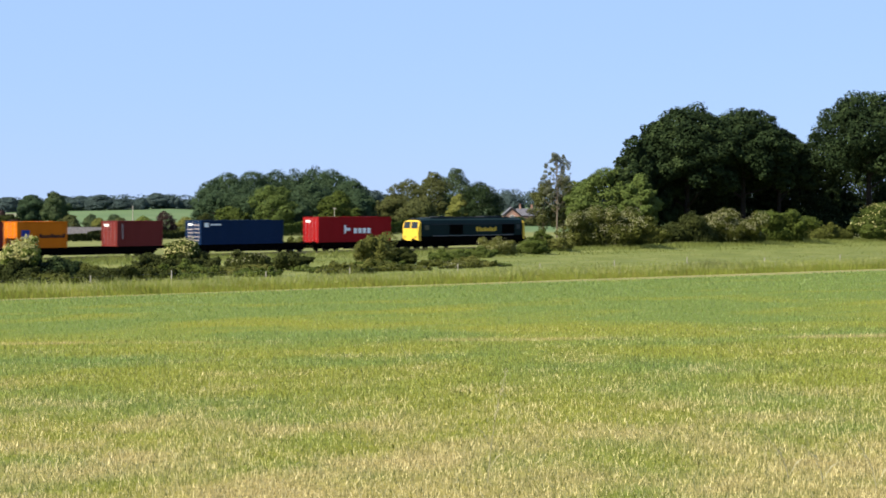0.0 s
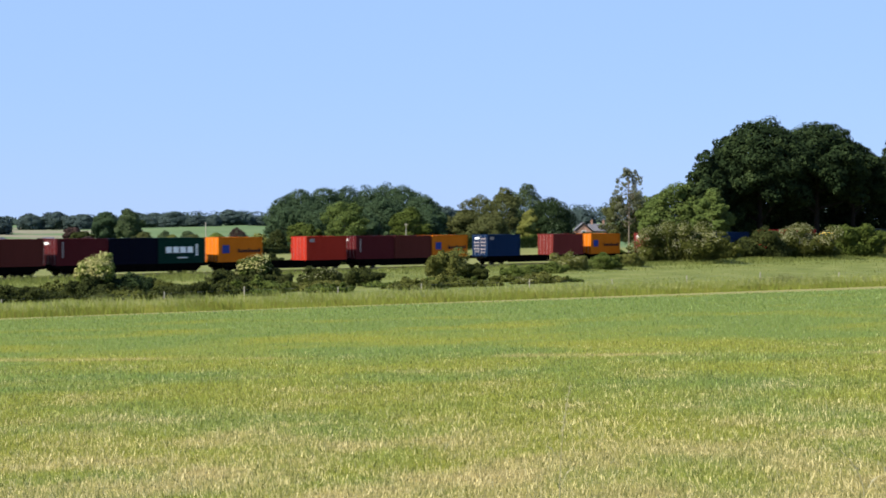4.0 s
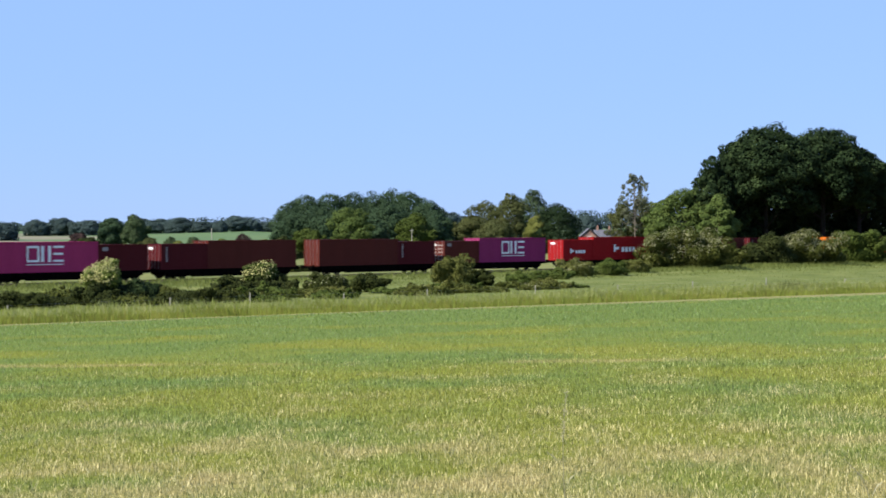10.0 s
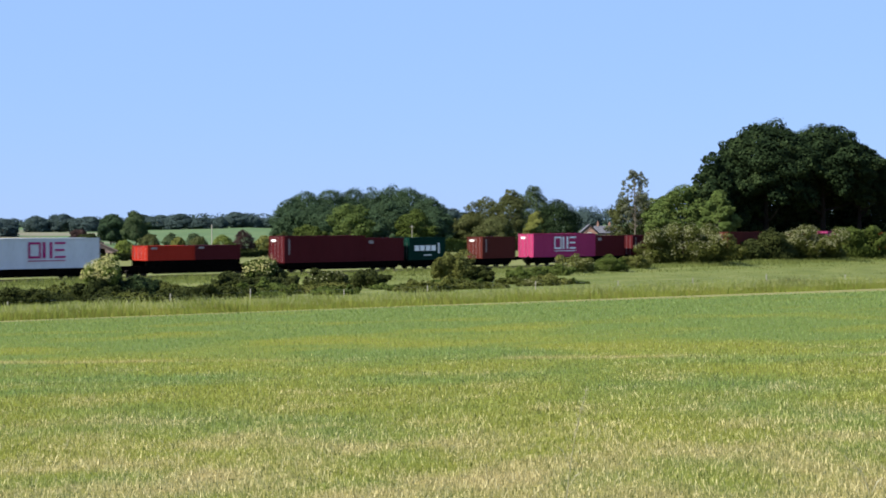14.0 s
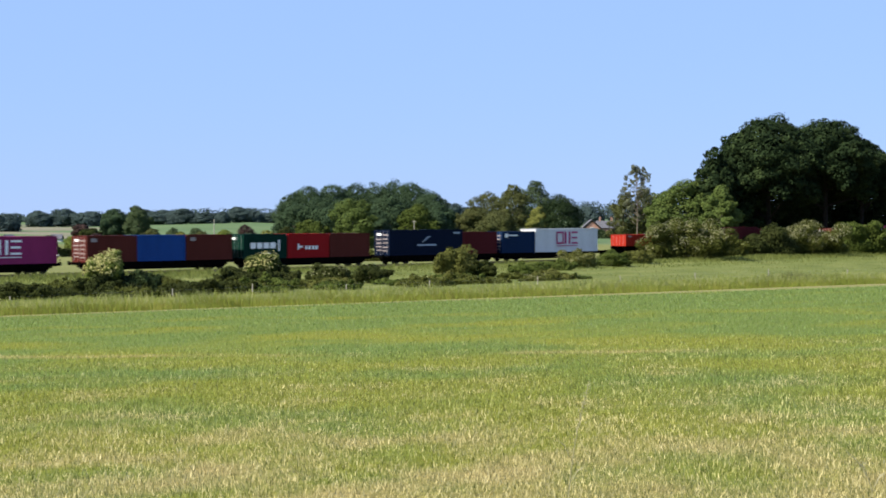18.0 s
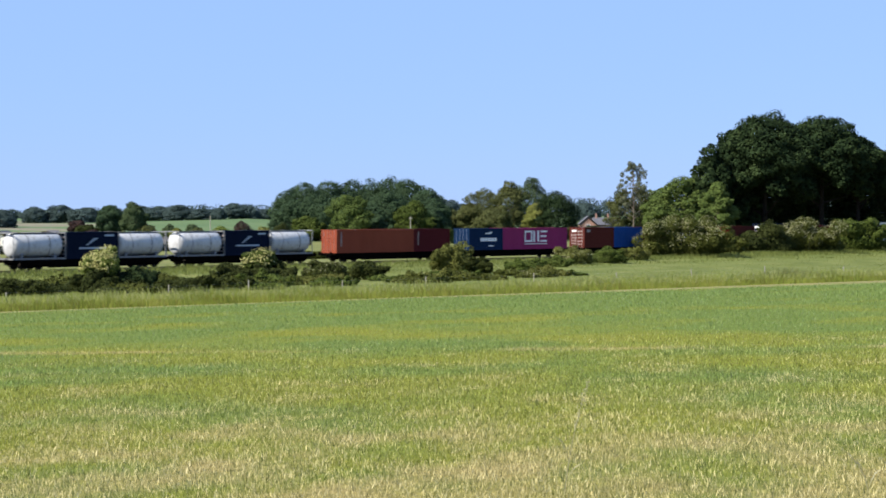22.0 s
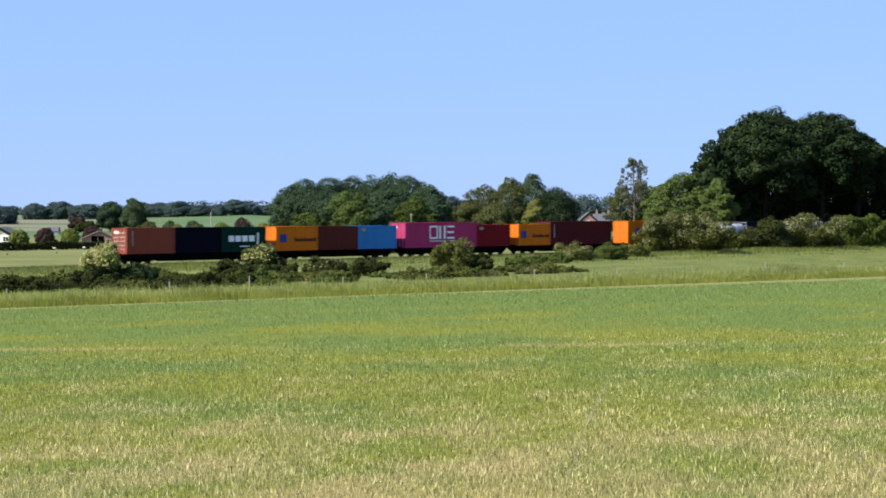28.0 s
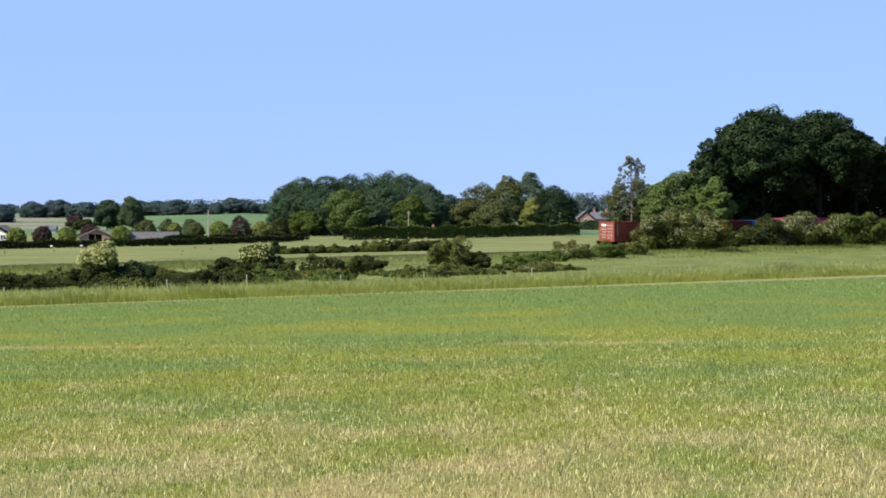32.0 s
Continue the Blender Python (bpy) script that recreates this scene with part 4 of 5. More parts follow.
    for s in (-1, 1):
        for x0, x1 in ((-4.6, -2.1), (5.6, 8.1)):
            part("grille", boxes((x0, x1, s * 1.322 - 0.01, s * 1.322 + 0.01, 1.72, 2.94), *[(x0, x1, s * 1.34 - 0.006, s * 1.34 + 0.006, 1.75 + i * 0.12, 1.80 + i * 0.12) for i in range(10)]), M_BLACK, top)
        part("side_marking", boxes((0.5, 0.9, s * 1.325 - 0.01, s * 1.325 + 0.01, 2.05, 2.6), *[(1.1 + i * 0.34, 1.37 + i * 0.34, s * 1.325 - 0.01, s * 1.325 + 0.01, 2.05, 2.42 + 0.14 * (i % 3 == 0)) for i in range(10)]), y, top, "yellow block marking")
        part("sole_bar_stripe", boxes((-7.8, 7.8, s * 1.325 - 0.008, s * 1.325 + 0.008, 1.52, 1.58)), M_TANKFRAME, top)
    RIDERS.append((top, q0 + L / 2, 0))


locomotive(308.0)


# ---------------------------------------------------------------- trees and hedges
SKYLINE = ((-189.1, 800, 6.6, 14.0), (-224.1, 950, 5.6, 14.0), (-206.7, 950, 7.4, 13.6), (-195.7, 955, 8.2, 16.0), (-181.9, 950, 9.6, 16.4), (-171.5, 965, 9.0, 15.0), (-158.0, 975, 9.0, 15.0),
        (-145.0, 960, 7.3, 13.0), (-135.1, 955, 9.2, 14.0), (-123.3, 955, 7.2, 15.5), (-112.5, 940, 6.0, 7.4), (-105.6, 955, 7.6, 10.8), (-98.2, 955, 7.0, 9.4), (-89.4, 960, 6.8, 13.6), (-79.0, 965, 6.2, 12.0),
        (2.2, 1100, 14.4, 16.7), (12.2, 1100, 13.8, 16.0), (22.2, 1100, 14.2, 16.0), (88.0, 1150, 14.0, 18.0))
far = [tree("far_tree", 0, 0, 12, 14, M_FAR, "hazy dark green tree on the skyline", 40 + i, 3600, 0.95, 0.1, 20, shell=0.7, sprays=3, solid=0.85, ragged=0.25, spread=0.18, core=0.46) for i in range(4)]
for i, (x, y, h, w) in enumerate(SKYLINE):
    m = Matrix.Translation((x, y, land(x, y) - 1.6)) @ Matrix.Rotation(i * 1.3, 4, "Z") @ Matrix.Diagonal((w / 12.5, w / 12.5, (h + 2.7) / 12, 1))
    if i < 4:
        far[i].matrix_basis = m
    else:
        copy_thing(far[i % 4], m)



def far_woods():
    """The wooded skyline beyond the fields, too far off to tell single trees."""
    rng = np.random.default_rng(59)
    blobs = []
    for i in range(160):
        x = -420 + i * 6.1 + rng.uniform(-2, 2)
        y = 1260 + rng.uniform(-30, 30) + abs(x) * 0.1
        r = rng.uniform(4.5, 8.5)
        blobs.append((x, y, land(x, y) + rng.uniform(-1.5, 1.0) - 2.0 * (x < -60) + 1.0 * math.sin(x * 0.021 + 1) + min(9.5, max(0, x + 30) * 0.09), r, r, r * rng.uniform(0.7, 1.0)))
        blobs.append((x, y - 6, land(x, y) + 2 + min(5.0, max(0, x + 30) * 0.05), r, r * 0.6, 5.0))
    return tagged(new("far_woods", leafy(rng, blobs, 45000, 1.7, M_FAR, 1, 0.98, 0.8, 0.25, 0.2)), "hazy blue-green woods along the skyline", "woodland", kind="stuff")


far_woods()

WOOD = ((-50.0, 618, 16.6, 11.0), (-44.5, 620, 19.0, 13.5), (-37.5, 625, 19.6, 14.5), (-31.0, 630, 20.3, 15.0), (-24.0, 632, 20.0, 15.0),
        (-17.0, 630, 20.6, 14.5), (-10.6, 618, 20.3, 13.5), (-5.2, 606, 16.8, 11.5), (-2.0, 590, 12.9, 8.7), (-40.0, 596, 15.0, 12.0), (-33.0, 592, 14.0, 12.0),
        (-17.5, 592, 16.0, 12.0), (-47.0, 598, 13.0, 11.0))
for i, (x, y, h, w) in enumerate(WOOD):
    tree("woodland_tree", x, y, h, w * 1.3, M_COPSE, "broad dark green deciduous tree in a copse", 60 + i, 11500, 0.56, 0.3, 34, sprays=4, solid=0.65, ragged=0.35, spread=0.2, core=0.44)

MID = ((-40.3, 560, 7.7, 10.8, M_LIME, "low bushy green tree by a hedge"), (-27.5, 556, 14.1, 14.0, M_ASH, "rounded mid green tree by a hedge"), (-20.0, 566, 9.0, 8.0, M_COPSE, "low dark tree by a hedge"), (-8.7, 560, 12.4, 12.2, M_LIME, "rounded yellow-green tree by a hedge"), (-3.0, 570, 11.5, 9.5, M_COPSE, "dark green tree at the end of a copse"), (2.1, 581, 9.4, 9.3, M_OLIVE, "small pale olive tree behind a hedge"),
        (8.2, 570, 11.1, 9.5, M_OLIVE, "olive green tree behind a hedge"), (12.7, 570, 15.8, 13.7, M_OLIVE, "tall olive green tree behind a hedge"), (19.5, 547, 17.6, 11.1, M_OLIVE, "tall brownish olive tree in a clump"), (27.2, 570, 19.0, 13.7, M_WOODLEAF, "tall green tree in a clump"), (33.1, 536, 14.5, 14.0, M_OAK, "round very dark green tree in a clump"),
        (26.6, 536, 10.9, 7.0, M_GOLD, "narrow yellow-green tree in a clump"), (14.9, 536, 9.3, 11.7, M_OLIVE, "low brownish olive tree in a clump"), (-105.5, 640, 12.1, 10.6, M_WOODLEAF, "tall rounded dark green field tree"), (-115.9, 650, 10.8, 10.0, M_COPSE, "dark green field tree"),
       (-121.9, 640, 3.8, 8.2, M_HEDGE, "low dark green field tree"), (-128.8, 660, 5.1, 7.6, M_COPPER, "dark copper-leaved field tree"))
for i, (x, y, h, w, m, label) in enumerate(MID):
    if x > 0:
        x, y, h, w = x * 1.1, y * 1.1, h * 1.07, w * 1.12
    tree("tree", x, y, h, w, m, label, 80 + i, 8500, 0.55, 0.2, 15, sprays=7, solid=0.6, ragged=0.6, spread=0.28, core=0.40)

GARDEN = ((-97.7, 430, 4.0, 4.2, M_SPRING), (-91.5, 430, 4.2, 4.6, M_COPPER), (-87.8, 440, 4.0, 4.4, M_SPRING), (-87.8, 470, 4.3, 5.4, M_COPPER), (-75.4, 440, 4.3, 4.5, M_SPRING),
        (-70.8, 450, 5.7, 5.2, M_OLIVE), (-69.0, 472, 5.7, 4.0, M_WOODLEAF), (-64.0, 450, 4.9, 4.0, M_GOLD), (-62.9, 472, 5.7, 4.8, M_WOODLEAF), (-59.5, 455, 5.0, 4.7, M_OLIVE), (-53.8, 455, 5.4, 5.4, M_SPRING),
        (-49.1, 460, 6.5, 5.4, M_COPPER), (-44.1, 460, 5.2, 4.8, M_GOLD), (-41.2, 480, 5.8, 5.0, M_HEDGE))
KIND = {M_SPRING.name: "small light green garden tree", M_COPPER.name: "small copper-leaved garden tree", M_OLIVE.name: "small olive garden tree", M_WOODLEAF.name: "small dark green garden tree", M_GOLD.name: "small golden-leaved garden tree", M_HEDGE.name: "small green garden tree"}
for i, (x, y, h, w, m) in enumerate(GARDEN):
    tree("garden_tree", x, y, h, w * 1.1, m, KIND[m.name] + " in a row by the lane", 110 + i, 3200, 0.36, h * 0.05, 22, sprays=4, solid=0.7, ragged=0.35, spread=0.22, core=0.44)

# rear trees past y 315 are added to back the dark hollows
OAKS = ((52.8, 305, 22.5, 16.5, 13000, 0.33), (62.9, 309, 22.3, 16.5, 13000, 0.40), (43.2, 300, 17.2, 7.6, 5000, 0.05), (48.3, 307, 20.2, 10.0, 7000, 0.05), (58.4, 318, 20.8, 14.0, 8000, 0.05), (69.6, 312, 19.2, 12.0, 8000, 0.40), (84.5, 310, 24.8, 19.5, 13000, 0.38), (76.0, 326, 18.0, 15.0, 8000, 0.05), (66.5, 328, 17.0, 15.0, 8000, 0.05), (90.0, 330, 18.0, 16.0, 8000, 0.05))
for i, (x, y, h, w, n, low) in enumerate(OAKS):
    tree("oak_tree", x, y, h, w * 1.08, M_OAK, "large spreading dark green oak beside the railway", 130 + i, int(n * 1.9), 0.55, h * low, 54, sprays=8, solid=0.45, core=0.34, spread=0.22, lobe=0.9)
for i, (x, y, h, w) in enumerate(((38.8, 300, 12.4, 10.0), (37.5, 320, 10.9, 6.5), (43.2, 292, 11.1, 6.0))):
    tree("ash_tree", x, y, h, w * 1.05, M_ASH, "lighter green ash tree at the edge of the oaks", 150 + i, 13000, 0.40, h * 0.04, 24, sprays=8)


# added undergrowth; its near-black leaves stand in for the dark beneath the oaks
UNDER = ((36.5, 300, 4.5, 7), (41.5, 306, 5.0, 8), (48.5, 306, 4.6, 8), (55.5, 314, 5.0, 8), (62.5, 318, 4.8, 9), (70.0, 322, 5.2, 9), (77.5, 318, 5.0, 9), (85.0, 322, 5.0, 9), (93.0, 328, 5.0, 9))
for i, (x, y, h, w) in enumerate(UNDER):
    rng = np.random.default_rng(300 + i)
    ob = tagged(new("undergrowth_bush"), "added undergrowth in shade-dark leaf colour beneath the oaks", "bush")
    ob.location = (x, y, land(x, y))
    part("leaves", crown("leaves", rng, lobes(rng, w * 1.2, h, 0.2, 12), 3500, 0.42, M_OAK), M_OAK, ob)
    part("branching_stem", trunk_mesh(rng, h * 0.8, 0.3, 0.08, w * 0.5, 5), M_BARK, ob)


M_BIRCH = foliage("birch_leaves", (0.06, 0.068, 0.04), (0.10, 0.11, 0.066), (0.16, 0.165, 0.11))


def airy_tree():
    rng = np.random.default_rng(160)
    x, y = 41.1, 400
    top = tagged(new("birch_tree"), "thin sparse tree with an open grey-green crown", "tree")
    top.location = (x, y, land(x, y))
    bm = tube(tube(bmesh.new(), (0, 0, -0.4), (0.1, 0, 9), 0.17, 0.11, 8), (0.1, 0, 9), (-0.3, 0, 17.6), 0.11, 0.03, 6)
    blobs = []
    for i in range(110):
        z = 6.5 + 11.3 * (i / 109) ** 0.8
        reach = 3.5 * math.sin(min(1.0, (19.0 - z) / 5) * 1.5) * rng.uniform(0.25, 1.0)
        a = i * 2.4 + rng.uniform(-0.5, 0.5)
        p = (reach * math.cos(a), reach * math.sin(a), z)
        if i % 2:
            tube(bm, (0, 0, max(3.0, z - 1.6)), p, 0.06, 0.02, 5)
        r = rng.uniform(0.22, 0.66)
        blobs.append((*p, r, r, r * rng.uniform(0.6, 1.0)))
    part("trunk", bm, M_BARK, top)
    part("crown", crown("crown", rng, blobs, 17000, 0.20, M_BIRCH, 0.1, 1.8), M_BIRCH, top)


airy_tree()
tree("tree", 38.6, 405, 12.6, 7.6, M_OLIVE, "olive scrub tree beside a thin birch", 161, 6000, 0.34, 0.6, 12)
tree("tree", 43.6, 408, 13.4, 8.2, M_OLIVE, "dark green scrub tree beside a thin birch", 162, 6000, 0.34, 0.6, 12)
tree("tree", 46.5, 418, 12.6, 6.4, M_SPRING, "pale green tree beside a thin birch", 163, 6000, 0.34, 0.6, 12)


def bush(name, x, y, h, w, material, label, seed, n, size=0.3, flower=None, flowers=0, depth=None, lobe_count=14, low=0.15, reach=0.42):
    """A shrub down to the ground, with flat flower heads on its sunny side where it blooms; they also stand in for
    sunlit leaf tips.
    """
    rng = np.random.default_rng(seed)
    top = tagged(new(name), label, "bush")
    top.location = (x, y, land(x, y))
    d = depth or w * 0.8
    blobs = [(0, 0, h * 0.3, w * 0.42, d * 0.42, h * 0.42)]
    for i in range(lobe_count):
        a = rng.uniform(-reach, reach)
        z = h * rng.uniform(low, 0.82) * (1 - 1.6 * a * a)
        r = h * rng.uniform(0.14, 0.24)
        blobs.append((a * w, rng.uniform(-0.4, 0.4) * d, z, r * rng.uniform(0.9, 1.5), r * 1.2, min(r, h - z)))
    part("leaves", leafy(rng, blobs, int(n * 1.75), size * 0.8, material, 7, 0.5), material, top)
    if h > 1.8:
        part("branching_stem", trunk_mesh(rng, h * 0.8, h * 0.1, 0.05, w * 0.6, 5), M_BARK, top)
    if flower:
        flowers = int(flowers * 1.1)
        p, o = crown_points(rng, blobs, flowers * 9, 0.95)
        f = ((o @ np.array((-0.62, -0.42, 0.66))) > 0.2) & (p[:, 2] > h * (0.42 + 0.35 * np.sin(p[:, 0] * 2.1) * np.sin(p[:, 2] * 3.3)))
        p, o = p[f][:flowers] + o[f][:flowers] * 0.06, o[f][:flowers]
        heads = np.concatenate([leaf_clumps(rng, p + rng.normal(0, 0.05, p.shape), o + np.array((0, 0, 0.6)), size * (0.5 if flower == M_BLOSSOM else 0.38), 0.25) for _ in range(2)])
        part("blossom", quads("blossom", heads, flower), flower, top, "flat creamy flower heads")["kind"] = "stuff"
    return top


bush("elder_bush", -24.5, 134.3, 3.35, 2.7, M_SPRING, "elder bush covered in cream flower heads", 170, 3600, 0.22, M_BLOSSOM, 700, None, 18, 0.42, 0.26)
# the next two brambles carry the elder's shade in their dark leaf colour
bush("bramble_bush", -24.4, 133.2, 1.7, 4.2, M_HEDGE, "shade-darkened bramble at the foot of a flowering elder", 168, 3000, 0.24)
bush("bramble_bush", -22.6, 134.6, 2.1, 4.0, M_OAK, "bramble in shade-dark leaf colour against a flowering elder", 171, 3000, 0.24)
bush("elder_bush", -14.5, 150.6, 3.0, 3.0, M_LIME, "elder bush with cream flowers on the bank", 172, 3000, 0.24, M_BLOSSOM, 320, None, 16, 0.42, 0.28)
bush("bramble_bush", -16.4, 150.0, 2.1, 5.4, M_HEDGE, "dark bramble bush on the bank", 173, 3200, 0.26)
bush("bramble_bush", -13.2, 149.6, 1.9, 3.6, M_HEDGE, "dark bramble bush on the bank", 174, 2200, 0.26)
# added bush whose dark leaves stand in for deep shade
bush("bramble_bush", -15.0, 148.4, 1.6, 5.0, M_HEDGE, "added bramble in shade-dark leaf colour at the foot of an elder", 169, 2800, 0.25)
bush("hawthorn_bush", 1.2, 179.9, 3.5, 4.8, M_HAW, "rounded olive green hawthorn bush on the bank", 175, 3600, 0.28)
bush("bramble_bush", 3.4, 180.6, 1.8, 3.0, M_BRAMBLE, "low dark bramble beside a hawthorn", 176, 2000, 0.28)
bush("hawthorn_bush", 31.6, 243.8, 5.7, 14.0, M_SCRUB, "wide hawthorn thicket with faded blossom", 177, 14000, 0.30, M_MAY, 2000, 8.0, 44)
bush("hawthorn_bush", 38.2, 255.0, 2.9, 7.5, M_SCRUB, "low hawthorn between taller thickets", 183, 4000, 0.34, M_MAY, 60, 4.0, 14)
bush("hawthorn_bush", 45.8, 261.0, 4.6, 8.0, M_HEDGE, "dark green hawthorn by the railway", 178, 5000, 0.36, None, 0, 5.0, 16)
bush("hawthorn_bush", 52.6, 266.0, 5.2, 10.5, M_SCRUB, "hawthorn thicket heavy with pale blossom", 179, 9000, 0.30, M_MAY, 2000, 6.5, 32)
bush("field_maple", 62.6, 275.4, 6.0, 9.0, M_LIME, "bright green rounded maple bush", 180, 8000, 0.4, None, 0, 6.5, 20)
bush("elder_bush", 81.0, 292.2, 6.2, 8.5, M_LIME, "tall yellow-green elder in bloom", 181, 7000, 0.4, M_BLOSSOM, 260, 6.0, 20)
bush("hawthorn_bush", 73.0, 290.0, 3.0, 9.0, M_SCRUB, "low scrub by the railway", 182, 5000, 0.36, None, 0, 5.0, 16)
SCRUB_RNG = np.random.default_rng(77)
for i in range(44):
    u, w = SCRUB_RNG.uniform(97 + max(0, i - 24) * 0.5, 116), 58 + i * 1.75 + SCRUB_RNG.uniform(-1.5, 1.5)
    x, y = plan(u, w)
    if -26.6 < x < -21.5 and y < 136 or -0.162 < x / y < -0.132 and i % 3:
        continue
    h = SCRUB_RNG.uniform(0.7, 1.5) * (1.0 if i < 21 else 0.65)
    bush("bramble_bush", x, y, h, SCRUB_RNG.uniform(3.0, 5.5), (M_BRAMBLE, M_SCRUB, M_BRAMBLE, M_HEDGE)[i % 4] if i < 16 else (M_SCRUB, M_LIME, M_BRAMBLE)[i % 3] if i < 21 else (M_HAW, M_LIME, M_SCRUB)[i % 3], "low rough bramble and nettle clump on the bank", 400 + i, 1100, 0.25, M_MAY if i % 17 == 4 else None, 40, 2.6, 8)
for i in range(26):
    x, y = plan(SCRUB_RNG.uniform(100, 115), 60 + i * 2.1 + SCRUB_RNG.uniform(-1, 1))
    if -0.162 < x / y < -0.132 or -0.06 < x / y < -0.02:
        continue
    bush("bramble_bush", x, y, SCRUB_RNG.uniform(0.8, 1.4), SCRUB_RNG.uniform(4.0, 6.5), (M_BRAMBLE, M_BRAMBLE, M_SCRUB)[i % 3] if i < 12 else M_SCRUB, "low tangled bramble behind the long grass", 600 + i, 1000, 0.25, None, 0, 3.4, 8)
for i in range(20):
    x, y = plan(SCRUB_RNG.uniform(115, 132), 66 + i * 1.8 + SCRUB_RNG.uniform(-1, 1))
    bush("nettle_patch", x, y, SCRUB_RNG.uniform(0.6, 1.0), SCRUB_RNG.uniform(4.0, 6.5), (M_BRAMBLE, M_SCRUB, M_SCRUB)[i % 3], "low green nettle and bramble patch on the bank", 640 + i, 1000, 0.25, None, 0, 3.6, 8)
LOW = ((-10.0, 159.6, 2.1, 4.2), (-6.6, 163.4, 1.9, 4.4), (12.4, 206.0, 1.5, 5.0), (15.2, 216.0, 2.4, 5.5), (19.6, 220.0, 2.2, 5.0), (23.5, 228.0, 2.0, 5.0), (9.0, 197.0, 1.3, 5.0))
for i, (x, y, h, w) in enumerate(LOW):
    bush("bramble_bush", x, y, h, w, (M_LIME, M_HAW)[i % 2] if i > 1 else M_BRAMBLE, "rough bramble clump beside the railway", 190 + i, 2000, 0.26, M_MAY if i in (0, 3) else None, 90, w * 0.7, 9)
for i in range(16):
    x, y = -24.5 + i * 1.55 + SCRUB_RNG.uniform(-0.5, 0.5), 258 + i * 1.6 + SCRUB_RNG.uniform(-3, 3)
    bush("hawthorn_bush", x, y, SCRUB_RNG.uniform(0.9, 2.1), SCRUB_RNG.uniform(2.5, 4.5), (M_SCRUB, M_HEDGE)[i % 2], "scrubby bush beyond the railway", 500 + i, 1300, 0.3, M_BLOSSOM if i == 11 else None, 160, 2.5, 8)
bush("hawthorn_bush", 28.5, 300, 2.6, 3.4, M_LIME, "green bush beyond the railway", 530, 1800, 0.3)


def hedge(points, h, d, label, seed, size=0.5, material=M_HEDGE):
    """A clipped field hedge along a line of points."""
    rng = np.random.default_rng(seed)
    P, O = [], []
    for (x0, y0), (x1, y1) in zip(points, points[1:]):
        ln = math.hypot(x1 - x0, y1 - y0)
        k = int(ln * 130 * max(1.0, h / 1.6))
        t = rng.uniform(0, 1, k)
        side = rng.uniform(-1, 1, k)
        up = rng.uniform(0, 1, k) ** 0.7
        edge = rng.uniform(0, 1, k) < 0.45
        up = np.where(edge, 1.0 + rng.normal(0, 0.05, k), up)
        side = np.where(edge, side, np.sign(side)) * d / 2 + rng.normal(0, 0.1, k)
        nx, ny = -(y1 - y0) / ln, (x1 - x0) / ln
        x, y = x0 + (x1 - x0) * t + nx * side, y0 + (y1 - y0) * t + ny * side
        z = np.array([land(a, b) for a, b in zip(x, y)]) + up * h * (0.92 + 0.1 * np.sin(x * 0.7))
        P.append(np.stack([x, y, z], 1))
        O.append(np.stack([np.where(edge, 0, nx * np.sign(side)), np.where(edge, 0, ny * np.sign(side)), edge * 1.0], 1))
    me = quads("field_hedge", leaf_clumps(rng, np.concatenate(P), np.concatenate(O), size), material)
    return tagged(new("field_hedge", me), label, "hedge")


hedge(((-104, 352), (-75.9, 386.5), (-58.3, 402), (-36.6, 464)), 1.45, 1.6, "dark clipped hedge at the far side of the pasture", 220)
hedge(((-64, 436), (-50, 452), (-34, 478)), 1.8, 1.5, "second dark hedge behind the pasture", 221)
hedge(((-24, 480), (3.5, 508), (42, 575)), 3.3, 2.6, "tall green hedge beyond the pasture", 222, 0.5, M_LIME)


hedge(((-48, 568), (-30, 560), (-12, 562), (1, 568)), 2.8, 3.0, "rough dark growth at the foot of a copse", 223, 0.6, M_COPSE)
hedge(((45, 688), (60, 690), (76, 694)), 3.3, 3.0, "overgrown garden hedge in front of a brick house", 224, 0.6, M_WOODLEAF)


# ---------------------------------------------------------------- fence
def fence():
    base = tagged(new("post_and_wire_fence"), "weathered wooden posts with thin wires in long grass", "fence")
    pts = ((-21.5, 92.0), (-15.2, 103.8), (-11.7, 113.0), (-6.1, 114.6), (-1.0, 117.8), (6.0, 121.1), (12.0, 128.0), (18.0, 134.4), (24.0, 138.4), (30.2, 140.0), (37.5, 146.0), (45, 153))
    last = None
    for i, (x, y) in enumerate(pts):
        z = land(x, y)
        part("post", boxes((x - 0.03, x + 0.03, y - 0.03, y + 0.03, z - 0.3, z + 0.78 + 0.08 * (i % 3))), M_POST, base)
        top = Vector((x, y, z + 0.76))
        if last:
            for dz in (0, -0.3, -0.58):
                part("wire", tube(bmesh.new(), last + Vector((0, 0, dz)), top + Vector((0, 0, dz)), 0.002, 0.002, 4, False), M_WIRE, base)
        last = top


fence()

# ---------------------------------------------------------------- buildings
M_BRICK = stone("brick_wall", (0.25, 0.14, 0.105), (0.34, 0.21, 0.16), 3)
M_SLATE = stone("slate_roof", (0.06, 0.06, 0.07), (0.12, 0.12, 0.135), 4)
M_SHEET = stone("fibre_sheet", (0.055, 0.052, 0.054), (0.105, 0.10, 0.098), 2)
M_BARN = stone("barn_boards", (0.24, 0.165, 0.135), (0.33, 0.235, 0.195), 3)
M_TILE = stone("clay_tile_roof", (0.085, 0.06, 0.05), (0.15, 0.105, 0.085), 4)
M_RENDER = stone("pale_render", (0.62, 0.58, 0.50), (0.76, 0.72, 0.64), 3)


